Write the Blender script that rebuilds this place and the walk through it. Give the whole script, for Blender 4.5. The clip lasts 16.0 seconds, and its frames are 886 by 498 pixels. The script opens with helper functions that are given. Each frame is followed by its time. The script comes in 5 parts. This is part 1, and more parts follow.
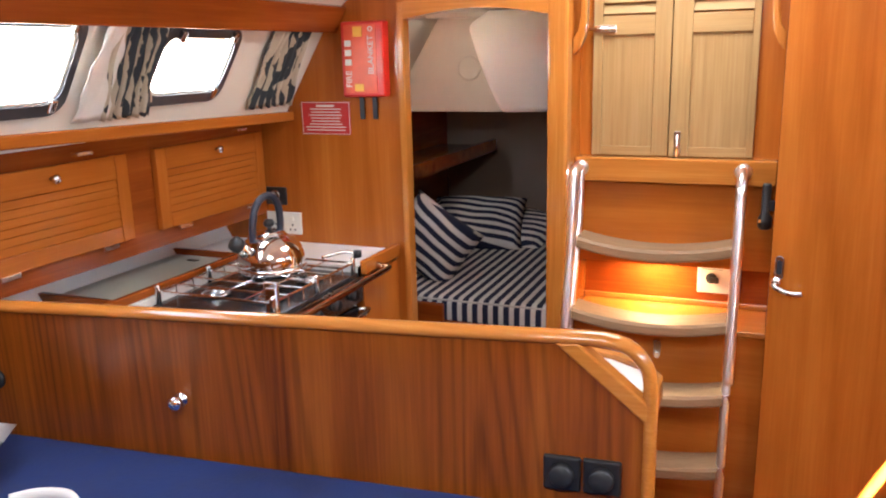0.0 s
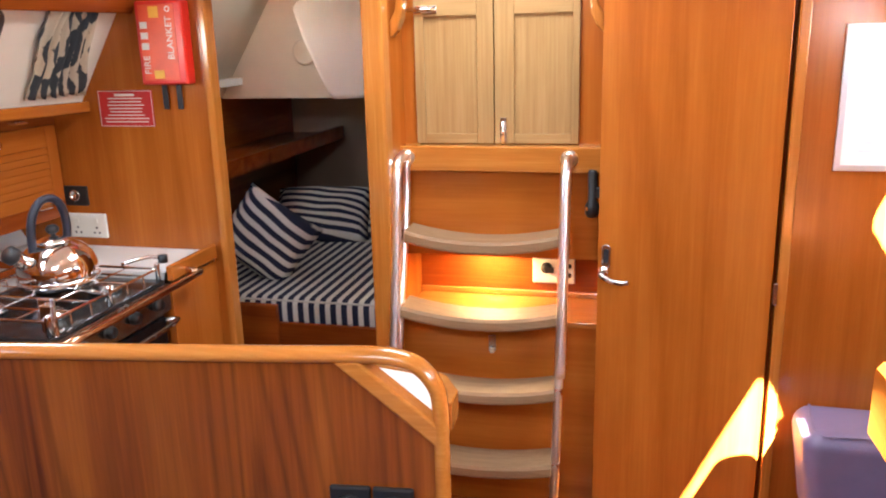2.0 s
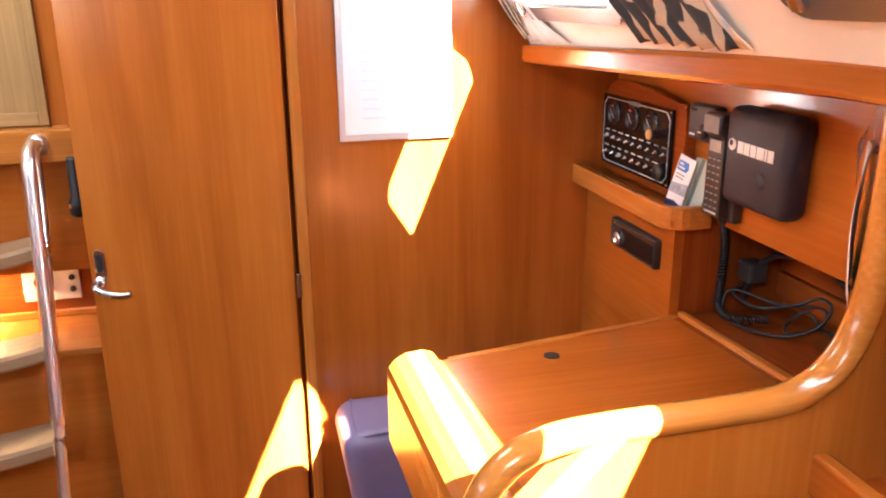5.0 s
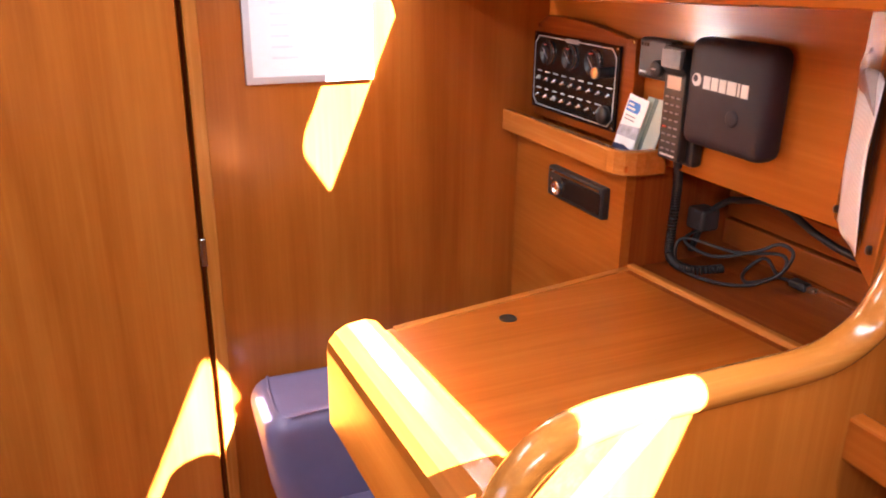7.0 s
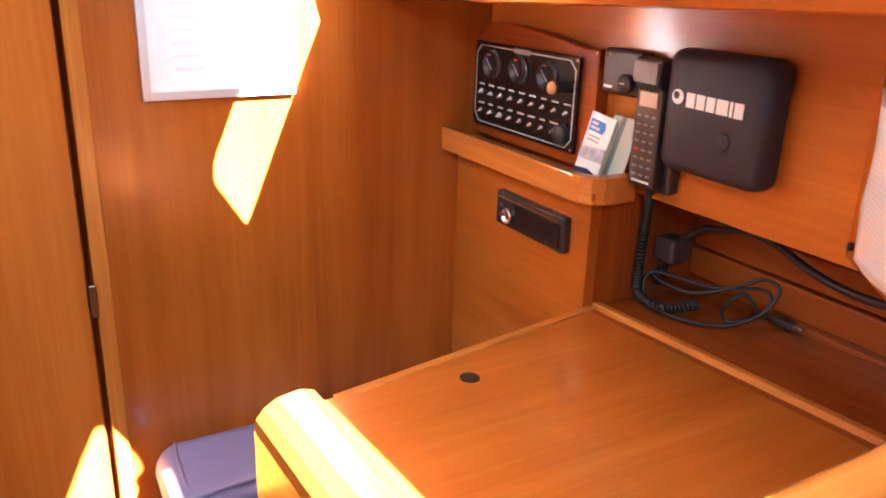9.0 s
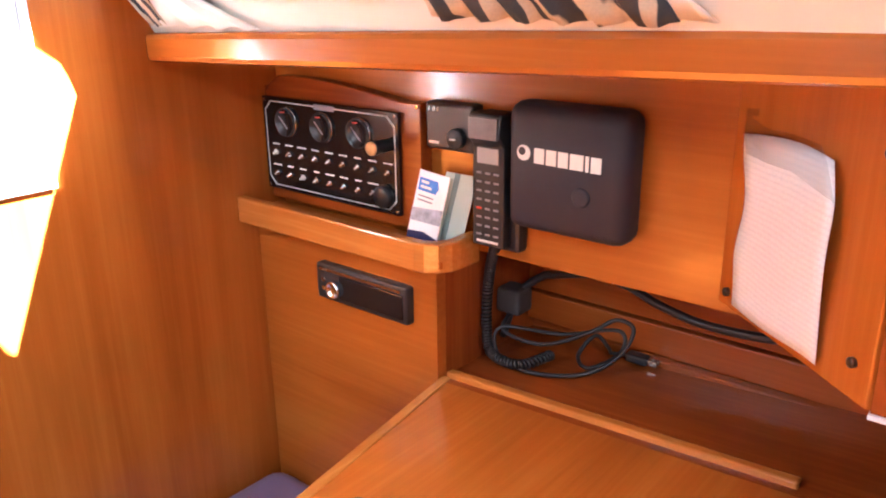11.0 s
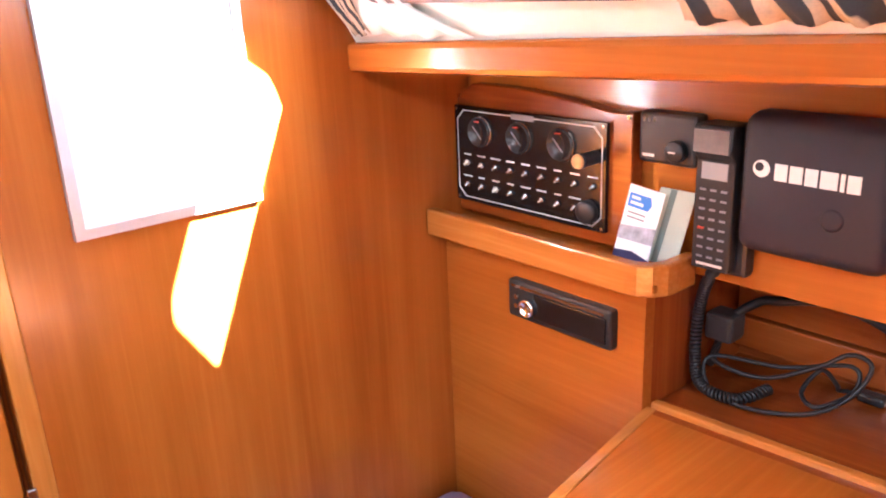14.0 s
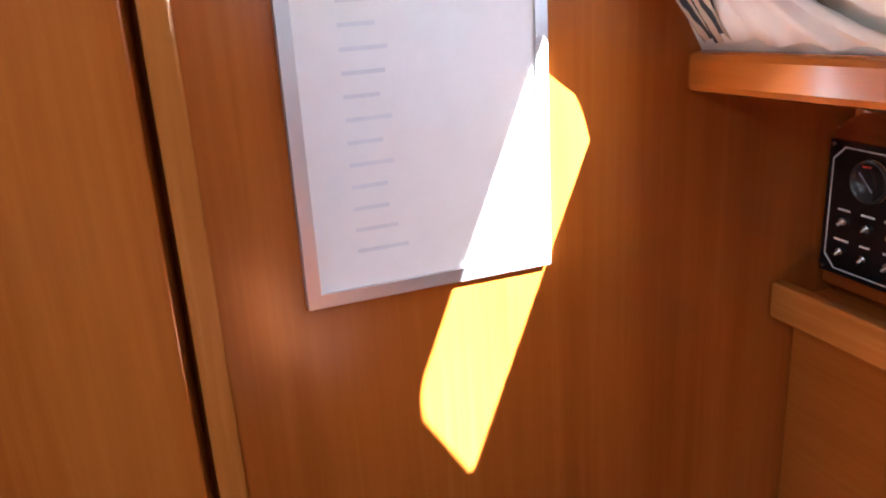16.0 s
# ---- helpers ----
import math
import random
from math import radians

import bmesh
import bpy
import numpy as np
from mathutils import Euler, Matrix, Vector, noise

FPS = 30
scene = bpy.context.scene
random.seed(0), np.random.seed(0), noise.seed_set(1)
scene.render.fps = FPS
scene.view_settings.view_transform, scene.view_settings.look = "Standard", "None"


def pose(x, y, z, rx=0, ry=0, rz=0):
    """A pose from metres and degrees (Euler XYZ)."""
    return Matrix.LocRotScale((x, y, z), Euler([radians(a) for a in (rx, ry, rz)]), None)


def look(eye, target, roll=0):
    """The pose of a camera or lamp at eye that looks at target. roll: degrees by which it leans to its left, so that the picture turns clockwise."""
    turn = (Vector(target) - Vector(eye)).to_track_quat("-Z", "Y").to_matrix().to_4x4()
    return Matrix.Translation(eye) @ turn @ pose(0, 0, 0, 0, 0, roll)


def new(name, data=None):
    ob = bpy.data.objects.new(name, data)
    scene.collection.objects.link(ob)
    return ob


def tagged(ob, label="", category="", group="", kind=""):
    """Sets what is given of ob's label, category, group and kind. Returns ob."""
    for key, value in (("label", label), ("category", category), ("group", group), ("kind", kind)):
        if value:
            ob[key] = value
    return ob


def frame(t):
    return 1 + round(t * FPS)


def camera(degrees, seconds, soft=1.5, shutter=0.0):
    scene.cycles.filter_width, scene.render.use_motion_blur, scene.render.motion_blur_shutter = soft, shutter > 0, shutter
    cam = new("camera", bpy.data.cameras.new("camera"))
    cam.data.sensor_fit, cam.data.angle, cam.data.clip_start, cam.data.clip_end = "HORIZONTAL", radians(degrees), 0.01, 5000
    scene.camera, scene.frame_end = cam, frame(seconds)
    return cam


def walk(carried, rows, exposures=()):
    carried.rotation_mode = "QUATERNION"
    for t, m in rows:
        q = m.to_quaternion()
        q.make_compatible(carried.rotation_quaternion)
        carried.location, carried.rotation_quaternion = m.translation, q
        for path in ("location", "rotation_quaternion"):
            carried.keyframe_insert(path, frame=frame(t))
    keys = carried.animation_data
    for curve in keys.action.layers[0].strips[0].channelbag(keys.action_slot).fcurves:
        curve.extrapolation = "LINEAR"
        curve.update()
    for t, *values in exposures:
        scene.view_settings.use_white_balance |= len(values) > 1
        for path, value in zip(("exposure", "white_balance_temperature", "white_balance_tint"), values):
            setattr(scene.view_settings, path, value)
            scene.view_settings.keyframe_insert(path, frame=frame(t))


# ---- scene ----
cam = camera(57.8, 16.0, soft=2.0)
PATH = [
    (0.0, (0.145, 0.104, 1.404), (-0.595, 1.901, 0.933), -1.4),
    (0.5, (0.151, 0.133, 1.399), (-0.53, 1.953, 0.925), -1.1),
    (1.0, (0.178, 0.175, 1.4), (-0.447, 2.011, 0.911), -1.3),
    (1.5, (0.218, 0.237, 1.396), (-0.335, 2.094, 0.899), -1.4),
    (2.0, (0.263, 0.305, 1.399), (-0.203, 2.18, 0.882), -1.5),
    (2.5, (0.336, 0.375, 1.401), (0.023, 2.283, 0.888), -1.7),
    (3.0, (0.412, 0.432, 1.407), (0.242, 2.361, 0.908), -1.4),
    (3.5, (0.468, 0.471, 1.394), (0.393, 2.402, 0.877), -1.8),
    (4.0, (0.498, 0.517, 1.378), (0.583, 2.444, 0.85), -2.1),
    (4.5, (0.507, 0.59, 1.365), (0.801, 2.492, 0.821), -1.2),
    (5.0, (0.497, 0.65, 1.36), (0.966, 2.498, 0.756), -0.4),
    (5.2, (0.483, 0.669, 1.358), (0.985, 2.5, 0.73), 0.3),
    (7.3, (0.441, 0.856, 1.297), (1.234, 2.553, 0.597), 0.5),
    (7.5, (0.452, 0.877, 1.296), (1.271, 2.561, 0.594), 0.4),
    (8.0, (0.471, 0.932, 1.291), (1.343, 2.582, 0.572), 0.2),
    (8.2, (0.465, 0.965, 1.281), (1.366, 2.604, 0.572), 0.9),
    (10.3, (0.489, 1.169, 1.304), (1.709, 2.623, 0.675), -0.9),
    (10.5, (0.461, 1.217, 1.334), (1.78, 2.569, 0.675), -0.5),
    (11.0, (0.464, 1.242, 1.335), (1.923, 2.446, 0.684), -0.7),
    (11.5, (0.464, 1.245, 1.334), (1.992, 2.361, 0.685), -0.9),
    (12.0, (0.463, 1.253, 1.336), (2.013, 2.34, 0.69), -0.5),
    (12.5, (0.458, 1.267, 1.335), (1.986, 2.386, 0.692), -0.6),
    (13.0, (0.433, 1.289, 1.341), (1.901, 2.481, 0.691), -1.6),
    (13.5, (0.431, 1.325, 1.346), (1.805, 2.625, 0.695), -2.3),
    (14.0, (0.446, 1.356, 1.339), (1.679, 2.795, 0.7), -2.6),
    (14.5, (0.494, 1.403, 1.334), (1.584, 2.958, 0.703), -2.5),
    (15.0, (0.549, 1.453, 1.338), (1.447, 3.126, 0.711), -3.3),
    (15.5, (0.569, 1.534, 1.338), (1.305, 3.283, 0.708), -3.7),
    (16.0, (0.582, 1.638, 1.341), (1.246, 3.412, 0.701), -3.4),
]
EXPOSURES = [(0.0, 5.72, 6500, 10), (2.5, 5.82, 6500, 10), (5.0, 5.63, 6350, 10), (8.0, 5.65, 6300, 11), (10.5, 5.77, 5850, 10), (12.5, 6.32, 5650, 11), (14.0, 6.22, 5700, 10), (15.0, 5.97, 5750, 10), (15.5, 5.19, 5800, 9), (16.0, 4.57, 5750, 9)]
walk(cam, [(t, look(eye, target, roll)) for t, eye, target, roll in PATH], EXPOSURES)

# ---- world, sun, exposure ----
SUN_WAY = Vector((-0.42, 1.0, -1.0)).normalized()
world = bpy.data.worlds.new("sky")
scene.world = world
world.use_nodes = True
wn = world.node_tree
sky = wn.nodes.new("ShaderNodeTexSky")
sky.sky_type = "NISHITA"
sky.sun_disc = False
sky.sun_elevation = math.asin(-SUN_WAY.z)
sky.sun_rotation = math.atan2(-SUN_WAY.x, -SUN_WAY.y)
wn.links.new(sky.outputs[0], wn.nodes["Background"].inputs[0])
wn.nodes["Background"].inputs[1].default_value = 0.05
sun = new("sun", bpy.data.lights.new("sun", "SUN"))
sun.data.energy = 5.0
sun.data.angle = radians(0.5)
sun.data.color = (1.0, 0.97, 0.93)
sun.matrix_world = Matrix.Translation((2, -3, 4)) @ SUN_WAY.to_track_quat("-Z", "Y").to_matrix().to_4x4()


def sky_lamp(name, m, sx, sy, watts, colour=(0.9, 0.95, 1.0)):
    lamp = new(name, bpy.data.lights.new(name, "AREA"))
    lamp.data.shape = "RECTANGLE"
    lamp.data.size, lamp.data.size_y, lamp.data.energy, lamp.data.color = sx, sy, watts, colour
    lamp.matrix_world = m
    return lamp


# fill lamps added under unseen hatches over the saloon, the ladder and the aft cabin
sky_lamp("saloon_overhead_fill", look((-0.12, 0.15, 1.855), (-0.12, 0.15, 0)), 0.48, 0.48, 0.52)
sky_lamp("companionway_overhead_fill", look((-0.13, 2.16, 1.852), (-0.13, 2.16, 0)), 0.46, 0.48, 0.25)
sky_lamp("aft_cabin_overhead_fill", look((-1.12, 3.30, 1.552), (-1.12, 3.30, 0)), 0.36, 0.36, 0.016)
# daylight in the openings of the coachroof windows
sky_lamp("port_window_daylight", look((-1.235, 1.01, 1.42), (0.0, 1.01, 0.62)), 0.74, 0.17, 0.05)
sky_lamp("port_galley_window_daylight", look((-1.24, 1.795, 1.415), (0.0, 1.795, 0.62)), 0.26, 0.15, 0.04)
sky_lamp("starboard_window_daylight", look((1.02, 0.925, 1.43), (-0.2, 0.925, 0.64)), 0.90, 0.14, 0.20)


# ---- materials ----
def nodes_of(name):
    m = bpy.data.materials.new(name)
    m.use_nodes = True
    return m, m.node_tree, m.node_tree.nodes["Principled BSDF"]


def noise_at(t, scale, stretch, detail=6.0, rough=0.6, distort=0.0, source="Object"):
    co = t.nodes.new("ShaderNodeTexCoord")
    mp = t.nodes.new("ShaderNodeMapping")
    mp.inputs["Scale"].default_value = stretch
    t.links.new(co.outputs[source], mp.inputs[0])
    n = t.nodes.new("ShaderNodeTexNoise")
    n.inputs["Scale"].default_value = scale
    n.inputs["Detail"].default_value = detail
    n.inputs["Roughness"].default_value = rough
    n.inputs["Distortion"].default_value = distort
    t.links.new(mp.outputs[0], n.inputs["Vector"])
    return n


def ramp(t, fac, stops, soft=False):
    r = t.nodes.new("ShaderNodeValToRGB")
    while len(r.color_ramp.elements) < len(stops):
        r.color_ramp.elements.new(0.5)
    for e, (p, c) in zip(r.color_ramp.elements, stops):
        e.position, e.color = p, (*c, 1)
    r.color_ramp.interpolation = "EASE" if soft else "LINEAR"
    t.links.new(fac, r.inputs[0])
    return r


def mixed(t, fac, a, b, mode="MIX"):
    m = t.nodes.new("ShaderNodeMix")
    m.data_type, m.blend_type = "RGBA", mode
    for sock, v in ((m.inputs[0], fac), (m.inputs[6], a), (m.inputs[7], b)):
        if isinstance(v, (int, float)):
            sock.default_value = v
        elif isinstance(v, tuple):
            sock.default_value = (*v, 1)
        else:
            t.links.new(v, sock)
    return m.outputs[2]


def bumped(t, b, height, strength, dist=0.002):
    n = t.nodes.new("ShaderNodeBump")
    n.inputs["Strength"].default_value = strength
    n.inputs["Distance"].default_value = dist
    t.links.new(height, n.inputs["Height"])
    t.links.new(n.outputs[0], b.inputs["Normal"])


def maths(t, op, x, y=None):
    n = t.nodes.new("ShaderNodeMath")
    n.operation = op
    for sock, v in zip(n.inputs, (x, y)):
        if isinstance(v, (int, float)):
            sock.default_value = v
        elif v is not None:
            t.links.new(v, sock)
    return n.outputs[0]


def wood(name, axis, dark, mid, light, gloss=0.28, coat=0.35, scale=1.0, figure=0.5, depth=0.84, stain=0.66, growth=0.0):
    """Varnished plain-sawn wood with its grain along one axis: pores, bands, growth rings and blotches."""
    m, t, b = nodes_of(name)

    def along(k):
        v = [1.0, 1.0, 1.0]
        v["xyz".index(axis)] = k
        return v
    fine = noise_at(t, 150 * scale, along(0.03), 6, 0.6, 0.2)
    band = noise_at(t, 9 * scale, along(0.06), 3, 0.5, 0.9)
    blotch = noise_at(t, 5.0, along(0.4), 4, 0.6)
    c1 = ramp(t, band.outputs[0], ((0.33, dark), (0.5, mid), (0.67, light)), True)
    c2 = ramp(t, fine.outputs[0], ((0.32, tuple(v * depth for v in mid)), (0.5, mid), (0.70, light)))
    c = mixed(t, figure, c2.outputs[0], c1.outputs[0])
    if growth:
        rings = noise_at(t, 5.0 * scale, along(0.055), 1, 0.4, 0.3)
        wave = maths(t, "SINE", maths(t, "MULTIPLY", rings.outputs[0], 120.0))
        line = ramp(t, maths(t, "ADD", maths(t, "MULTIPLY", wave, 0.5), 0.5), ((0.0, (0.60, 0.54, 0.48)), (0.30, (0.92, 0.90, 0.88)), (1.0, (1.05, 1.05, 1.05))))
        c = mixed(t, growth, c, mixed(t, 1.0, c, line.outputs[0], "MULTIPLY"))
    worn = mixed(t, 1.0, c, (stain, stain * 0.93, stain * 0.85), "MULTIPLY")
    c = mixed(t, blotch.outputs[0], worn, c)
    t.links.new(c, b.inputs["Base Color"])
    b.inputs["Roughness"].default_value = gloss
    b.inputs["Specular IOR Level"].default_value = 0.35
    b.inputs["Coat Weight"].default_value = coat
    b.inputs["Coat Roughness"].default_value = 0.14
    bumped(t, b, fine.outputs[0], 0.08, 0.0006)
    return m


def plain(name, colour, rough=0.5, metal=0.0, var=0.12, scale=14.0, bump=0.08, dist=0.001, spec=0.5):
    m, t, b = nodes_of(name)
    n = noise_at(t, scale, (1, 1, 1), 5, 0.6)
    if var == 0:
        b.inputs["Base Color"].default_value = (*colour, 1)
        b.inputs["Roughness"].default_value = rough
        b.inputs["Metallic"].default_value = metal
        return m
    c = ramp(t, n.outputs[0], ((0.3, tuple(v * (1 - var) for v in colour)), (0.7, tuple(min(1, v * (1 + var * 0.6)) for v in colour))))
    t.links.new(c.outputs[0], b.inputs["Base Color"])
    r = ramp(t, n.outputs[0], ((0.3, (rough * 0.85,) * 3), (0.7, (min(1, rough * 1.15),) * 3)))
    t.links.new(r.outputs[0], b.inputs["Roughness"])
    b.inputs["Metallic"].default_value = metal
    b.inputs["Specular IOR Level"].default_value = spec
    if bump:
        f = noise_at(t, scale * 12, (1, 1, 1), 4, 0.6)
        bumped(t, b, f.outputs[0], bump, dist)
    return m


TEAK = ((0.37, 0.090, 0.011), (0.49, 0.139, 0.018), (0.58, 0.186, 0.028))
FIGURED = ((0.15, 0.029, 0.004), (0.29, 0.070, 0.008), (0.41, 0.120, 0.015))
WOOD = {a: wood("varnished_teak_" + a, a, *TEAK, gloss=0.24, coat=0.32, figure=0.6, depth=0.86) for a in "xyz"}
RED = ((0.22, 0.038, 0.006), (0.33, 0.070, 0.010), (0.43, 0.108, 0.017))
REDWOOD = {a: wood("red_teak_" + a, a, *RED, gloss=0.26, coat=0.3, figure=0.55, depth=0.86) for a in "xyz"}
RAIL = ((0.44, 0.140, 0.020), (0.58, 0.208, 0.036), (0.68, 0.28, 0.062))
RAILWOOD = {a: wood("rail_teak_" + a, a, *RAIL, gloss=0.2, coat=0.6, figure=0.35) for a in "xyz"}
BARE = ((0.33, 0.180, 0.068), (0.44, 0.262, 0.102), (0.52, 0.335, 0.15))
BAREWOOD = {a: wood("weathered_teak_" + a, a, *BARE, gloss=0.6, coat=0.0, figure=0.4, depth=0.78, stain=0.62) for a in "xyz"}
TREAD = ((0.27, 0.155, 0.078), (0.35, 0.215, 0.115), (0.42, 0.275, 0.16))
TREADWOOD = {a: wood("step_teak_" + a, a, *TREAD, gloss=0.55, coat=0.0, figure=0.4, depth=0.78, stain=0.7) for a in "xyz"}
PANELWOOD = wood("figured_teak", "z", *FIGURED, gloss=0.3, coat=0.3, figure=0.55, depth=0.6, growth=0.7)
LINING = plain("cream_lining", (0.80, 0.76, 0.68), 0.55, var=0.05, scale=3, bump=0.05)
WHITE = plain("white_laminate", (0.78, 0.77, 0.73), 0.35, var=0.04, scale=5, bump=0.02)
GREYLAM = plain("grey_laminate", (0.42, 0.42, 0.36), 0.35, var=0.06, scale=6, bump=0.02)
CHROME = plain("polished_steel", (0.92, 0.92, 0.92), 0.16, 1.0, var=0, bump=0.0)
TUBE = plain("satin_steel_tube", (0.96, 0.96, 0.96), 0.30, 1.0, var=0, bump=0.0)
STEEL = plain("brushed_steel", (0.55, 0.54, 0.52), 0.25, 1.0, var=0.12, bump=0.02)
BRASS = plain("brass", (0.70, 0.50, 0.20), 0.25, 1.0, var=0.1, bump=0.0)
BLACK = plain("black_plastic", (0.018, 0.017, 0.018), 0.42, var=0.2, bump=0.05)
GLOSSBLACK = plain("black_gloss", (0.010, 0.010, 0.011), 0.2, var=0.2, bump=0.0)
NAVYCOVER = plain("black_cover", (0.016, 0.012, 0.020), 0.6, var=0.15, bump=0.15)
BLUE = plain("blue_velour", (0.011, 0.029, 0.125), 0.9, var=0.3, scale=9, bump=0.5, dist=0.002)
PURPLE = plain("violet_vinyl", (0.23, 0.195, 0.34), 0.45, var=0.12, scale=8, bump=0.2)
REDPAINT = plain("red_plastic", (0.62, 0.025, 0.015), 0.35, var=0.08, bump=0.03)
IVORY = plain("white_plastic", (0.80, 0.78, 0.70), 0.4, var=0.04, bump=0.02)
PAPER = plain("white_paper", (0.88, 0.87, 0.86), 0.65, var=0.03, scale=30, bump=0.05)
INK = plain("grey_ink", (0.25, 0.25, 0.28), 0.7, var=0.1, bump=0.0)
PRINTWHITE = plain("white_print", (0.78, 0.76, 0.72), 0.5, var=0.05, bump=0.0)


# ---- building helpers ----
def empty_at(name, x, y, z):
    e = new(name)
    e.location = (x, y, z)
    e.empty_display_size = 0.05
    return e


def base_of(ob):
    p = Vector((0, 0, 0))
    while ob:
        p += ob.location
        ob = ob.parent
    return p


def part(name, bm, material, parent=None, label="", smooth=False):
    """Links a bmesh, drawn in world metres, as one mesh under its thing."""
    off = base_of(parent)
    bmesh.ops.translate(bm, verts=bm.verts, vec=-off)
    bmesh.ops.recalc_face_normals(bm, faces=bm.faces)
    me = bpy.data.meshes.new(name)
    bm.to_mesh(me)
    bm.free()
    me.materials.append(material)
    if smooth:
        for p in me.polygons:
            p.use_smooth = True
    ob = new(name, me)
    ob.parent = parent
    if label:
        ob["label"] = label
    return ob


def structure(name, bm, material, label, category, smooth=False):
    return tagged(part(name, bm, material, None, "", smooth), label, category, "", "structure")


def box(x0, x1, y0, y1, z0, z1, bevel=0.0, bm=None, m=None, seg=2):
    own = bm is None
    b = bmesh.new()
    bmesh.ops.create_cube(b, size=1.0)
    for v in b.verts:
        v.co = Vector(((x0 + x1) / 2 + v.co.x * (x1 - x0), (y0 + y1) / 2 + v.co.y * (y1 - y0), (z0 + z1) / 2 + v.co.z * (z1 - z0)))
    if bevel:
        bmesh.ops.bevel(b, geom=b.edges[:], offset=bevel, segments=seg, profile=0.5, affect="EDGES")
    if m:
        bmesh.ops.transform(b, matrix=m, verts=b.verts)
    if own:
        return b
    return join(bm, b)


def join(bm, other):
    me = bpy.data.meshes.new("tmp")
    other.to_mesh(me)
    other.free()
    bm.from_mesh(me)
    bpy.data.meshes.remove(me)
    return bm


def prism(outline, axis, a, b, bevel=0.0, m=None):
    """A closed outline of two coordinates, drawn out along an axis from a to b."""
    bm = bmesh.new()

    def at(p, w):
        return {"x": (w, p[0], p[1]), "y": (p[0], w, p[1]), "z": (p[0], p[1], w)}[axis]
    va = [bm.verts.new(at(p, a)) for p in outline]
    vb = [bm.verts.new(at(p, b)) for p in outline]
    bm.faces.new(va)
    bm.faces.new(vb[::-1])
    for i in range(len(va)):
        j = (i + 1) % len(va)
        bm.faces.new((va[i], vb[i], vb[j], va[j]))
    bmesh.ops.recalc_face_normals(bm, faces=bm.faces)
    if bevel:
        rim = [e for e in bm.edges if len(e.link_faces) == 2 and e.calc_face_angle(0) > 0.6]
        bmesh.ops.bevel(bm, geom=rim, offset=bevel, segments=2, profile=0.5, affect="EDGES")
    if m:
        bmesh.ops.transform(bm, matrix=m, verts=bm.verts)
    return bm


def tube(points, r, seg=12, bm=None, flat=1.0, closed=False, cap=True, side=None):
    """A round bar along points; flat squeezes it across its binormal."""
    bm = bm or bmesh.new()
    pts = [Vector(p) for p in points]
    n = len(pts)
    ref = Vector(side) if side else None
    rings = []
    for i, p in enumerate(pts):
        if closed:
            d = pts[(i + 1) % n] - pts[i - 1]
        else:
            d = pts[min(i + 1, n - 1)] - pts[max(i - 1, 0)]
        d.normalize()
        if ref is None:
            ref = Vector((0, 0, 1)) if abs(d.z) < 0.9 else Vector((1, 0, 0))
        u = (ref - d * ref.dot(d)).normalized()
        w = d.cross(u)
        if not side:
            ref = u
        rings.append([bm.verts.new(p + u * (r * math.cos(2 * math.pi * k / seg)) + w * (r * flat * math.sin(2 * math.pi * k / seg))) for k in range(seg)])
    for i in range(n if closed else n - 1):
        a, b = rings[i], rings[(i + 1) % n]
        for k in range(seg):
            bm.faces.new((a[k], a[(k + 1) % seg], b[(k + 1) % seg], b[k]))
    if cap and not closed:
        bm.faces.new(rings[0][::-1])
        bm.faces.new(rings[-1])
    return bm


def arc(cx, cz, r, a0, a1, n=8, rz=None):
    rz = rz or r
    return [(cx + r * math.cos(radians(a0 + (a1 - a0) * i / n)), cz + rz * math.sin(radians(a0 + (a1 - a0) * i / n))) for i in range(n + 1)]


def smooth_path(points, n=6):
    """A rounded line through points."""
    pts = [Vector(p) for p in points]
    out = []
    for i in range(len(pts) - 1):
        p0, p1, p2, p3 = pts[max(i - 1, 0)], pts[i], pts[i + 1], pts[min(i + 2, len(pts) - 1)]
        for k in range(n):
            t = k / n
            out.append(0.5 * ((2 * p1) + (p2 - p0) * t + (2 * p0 - 5 * p1 + 4 * p2 - p3) * t * t + (3 * p1 - p0 - 3 * p2 + p3) * t ** 3))
    out.append(pts[-1])
    return out


def lathe(profile, centre, seg=28, axis=(0, 0, 1)):
    """Profile of (radius, height) turned round an axis through centre."""
    bm = bmesh.new()
    q = Vector((0, 0, 1)).rotation_difference(Vector(axis)).to_matrix()
    rings = []
    for r, h in profile:
        rings.append([bm.verts.new(q @ Vector((max(r, 1e-5) * math.cos(2 * math.pi * k / seg), max(r, 1e-5) * math.sin(2 * math.pi * k / seg), h)) + Vector(centre)) for k in range(seg)])
    for a, b in zip(rings, rings[1:]):
        for k in range(seg):
            bm.faces.new((a[k], a[(k + 1) % seg], b[(k + 1) % seg], b[k]))
    bm.faces.new(rings[0][::-1])
    bm.faces.new(rings[-1])
    bmesh.ops.remove_doubles(bm, verts=bm.verts, dist=1e-6)
    return bm


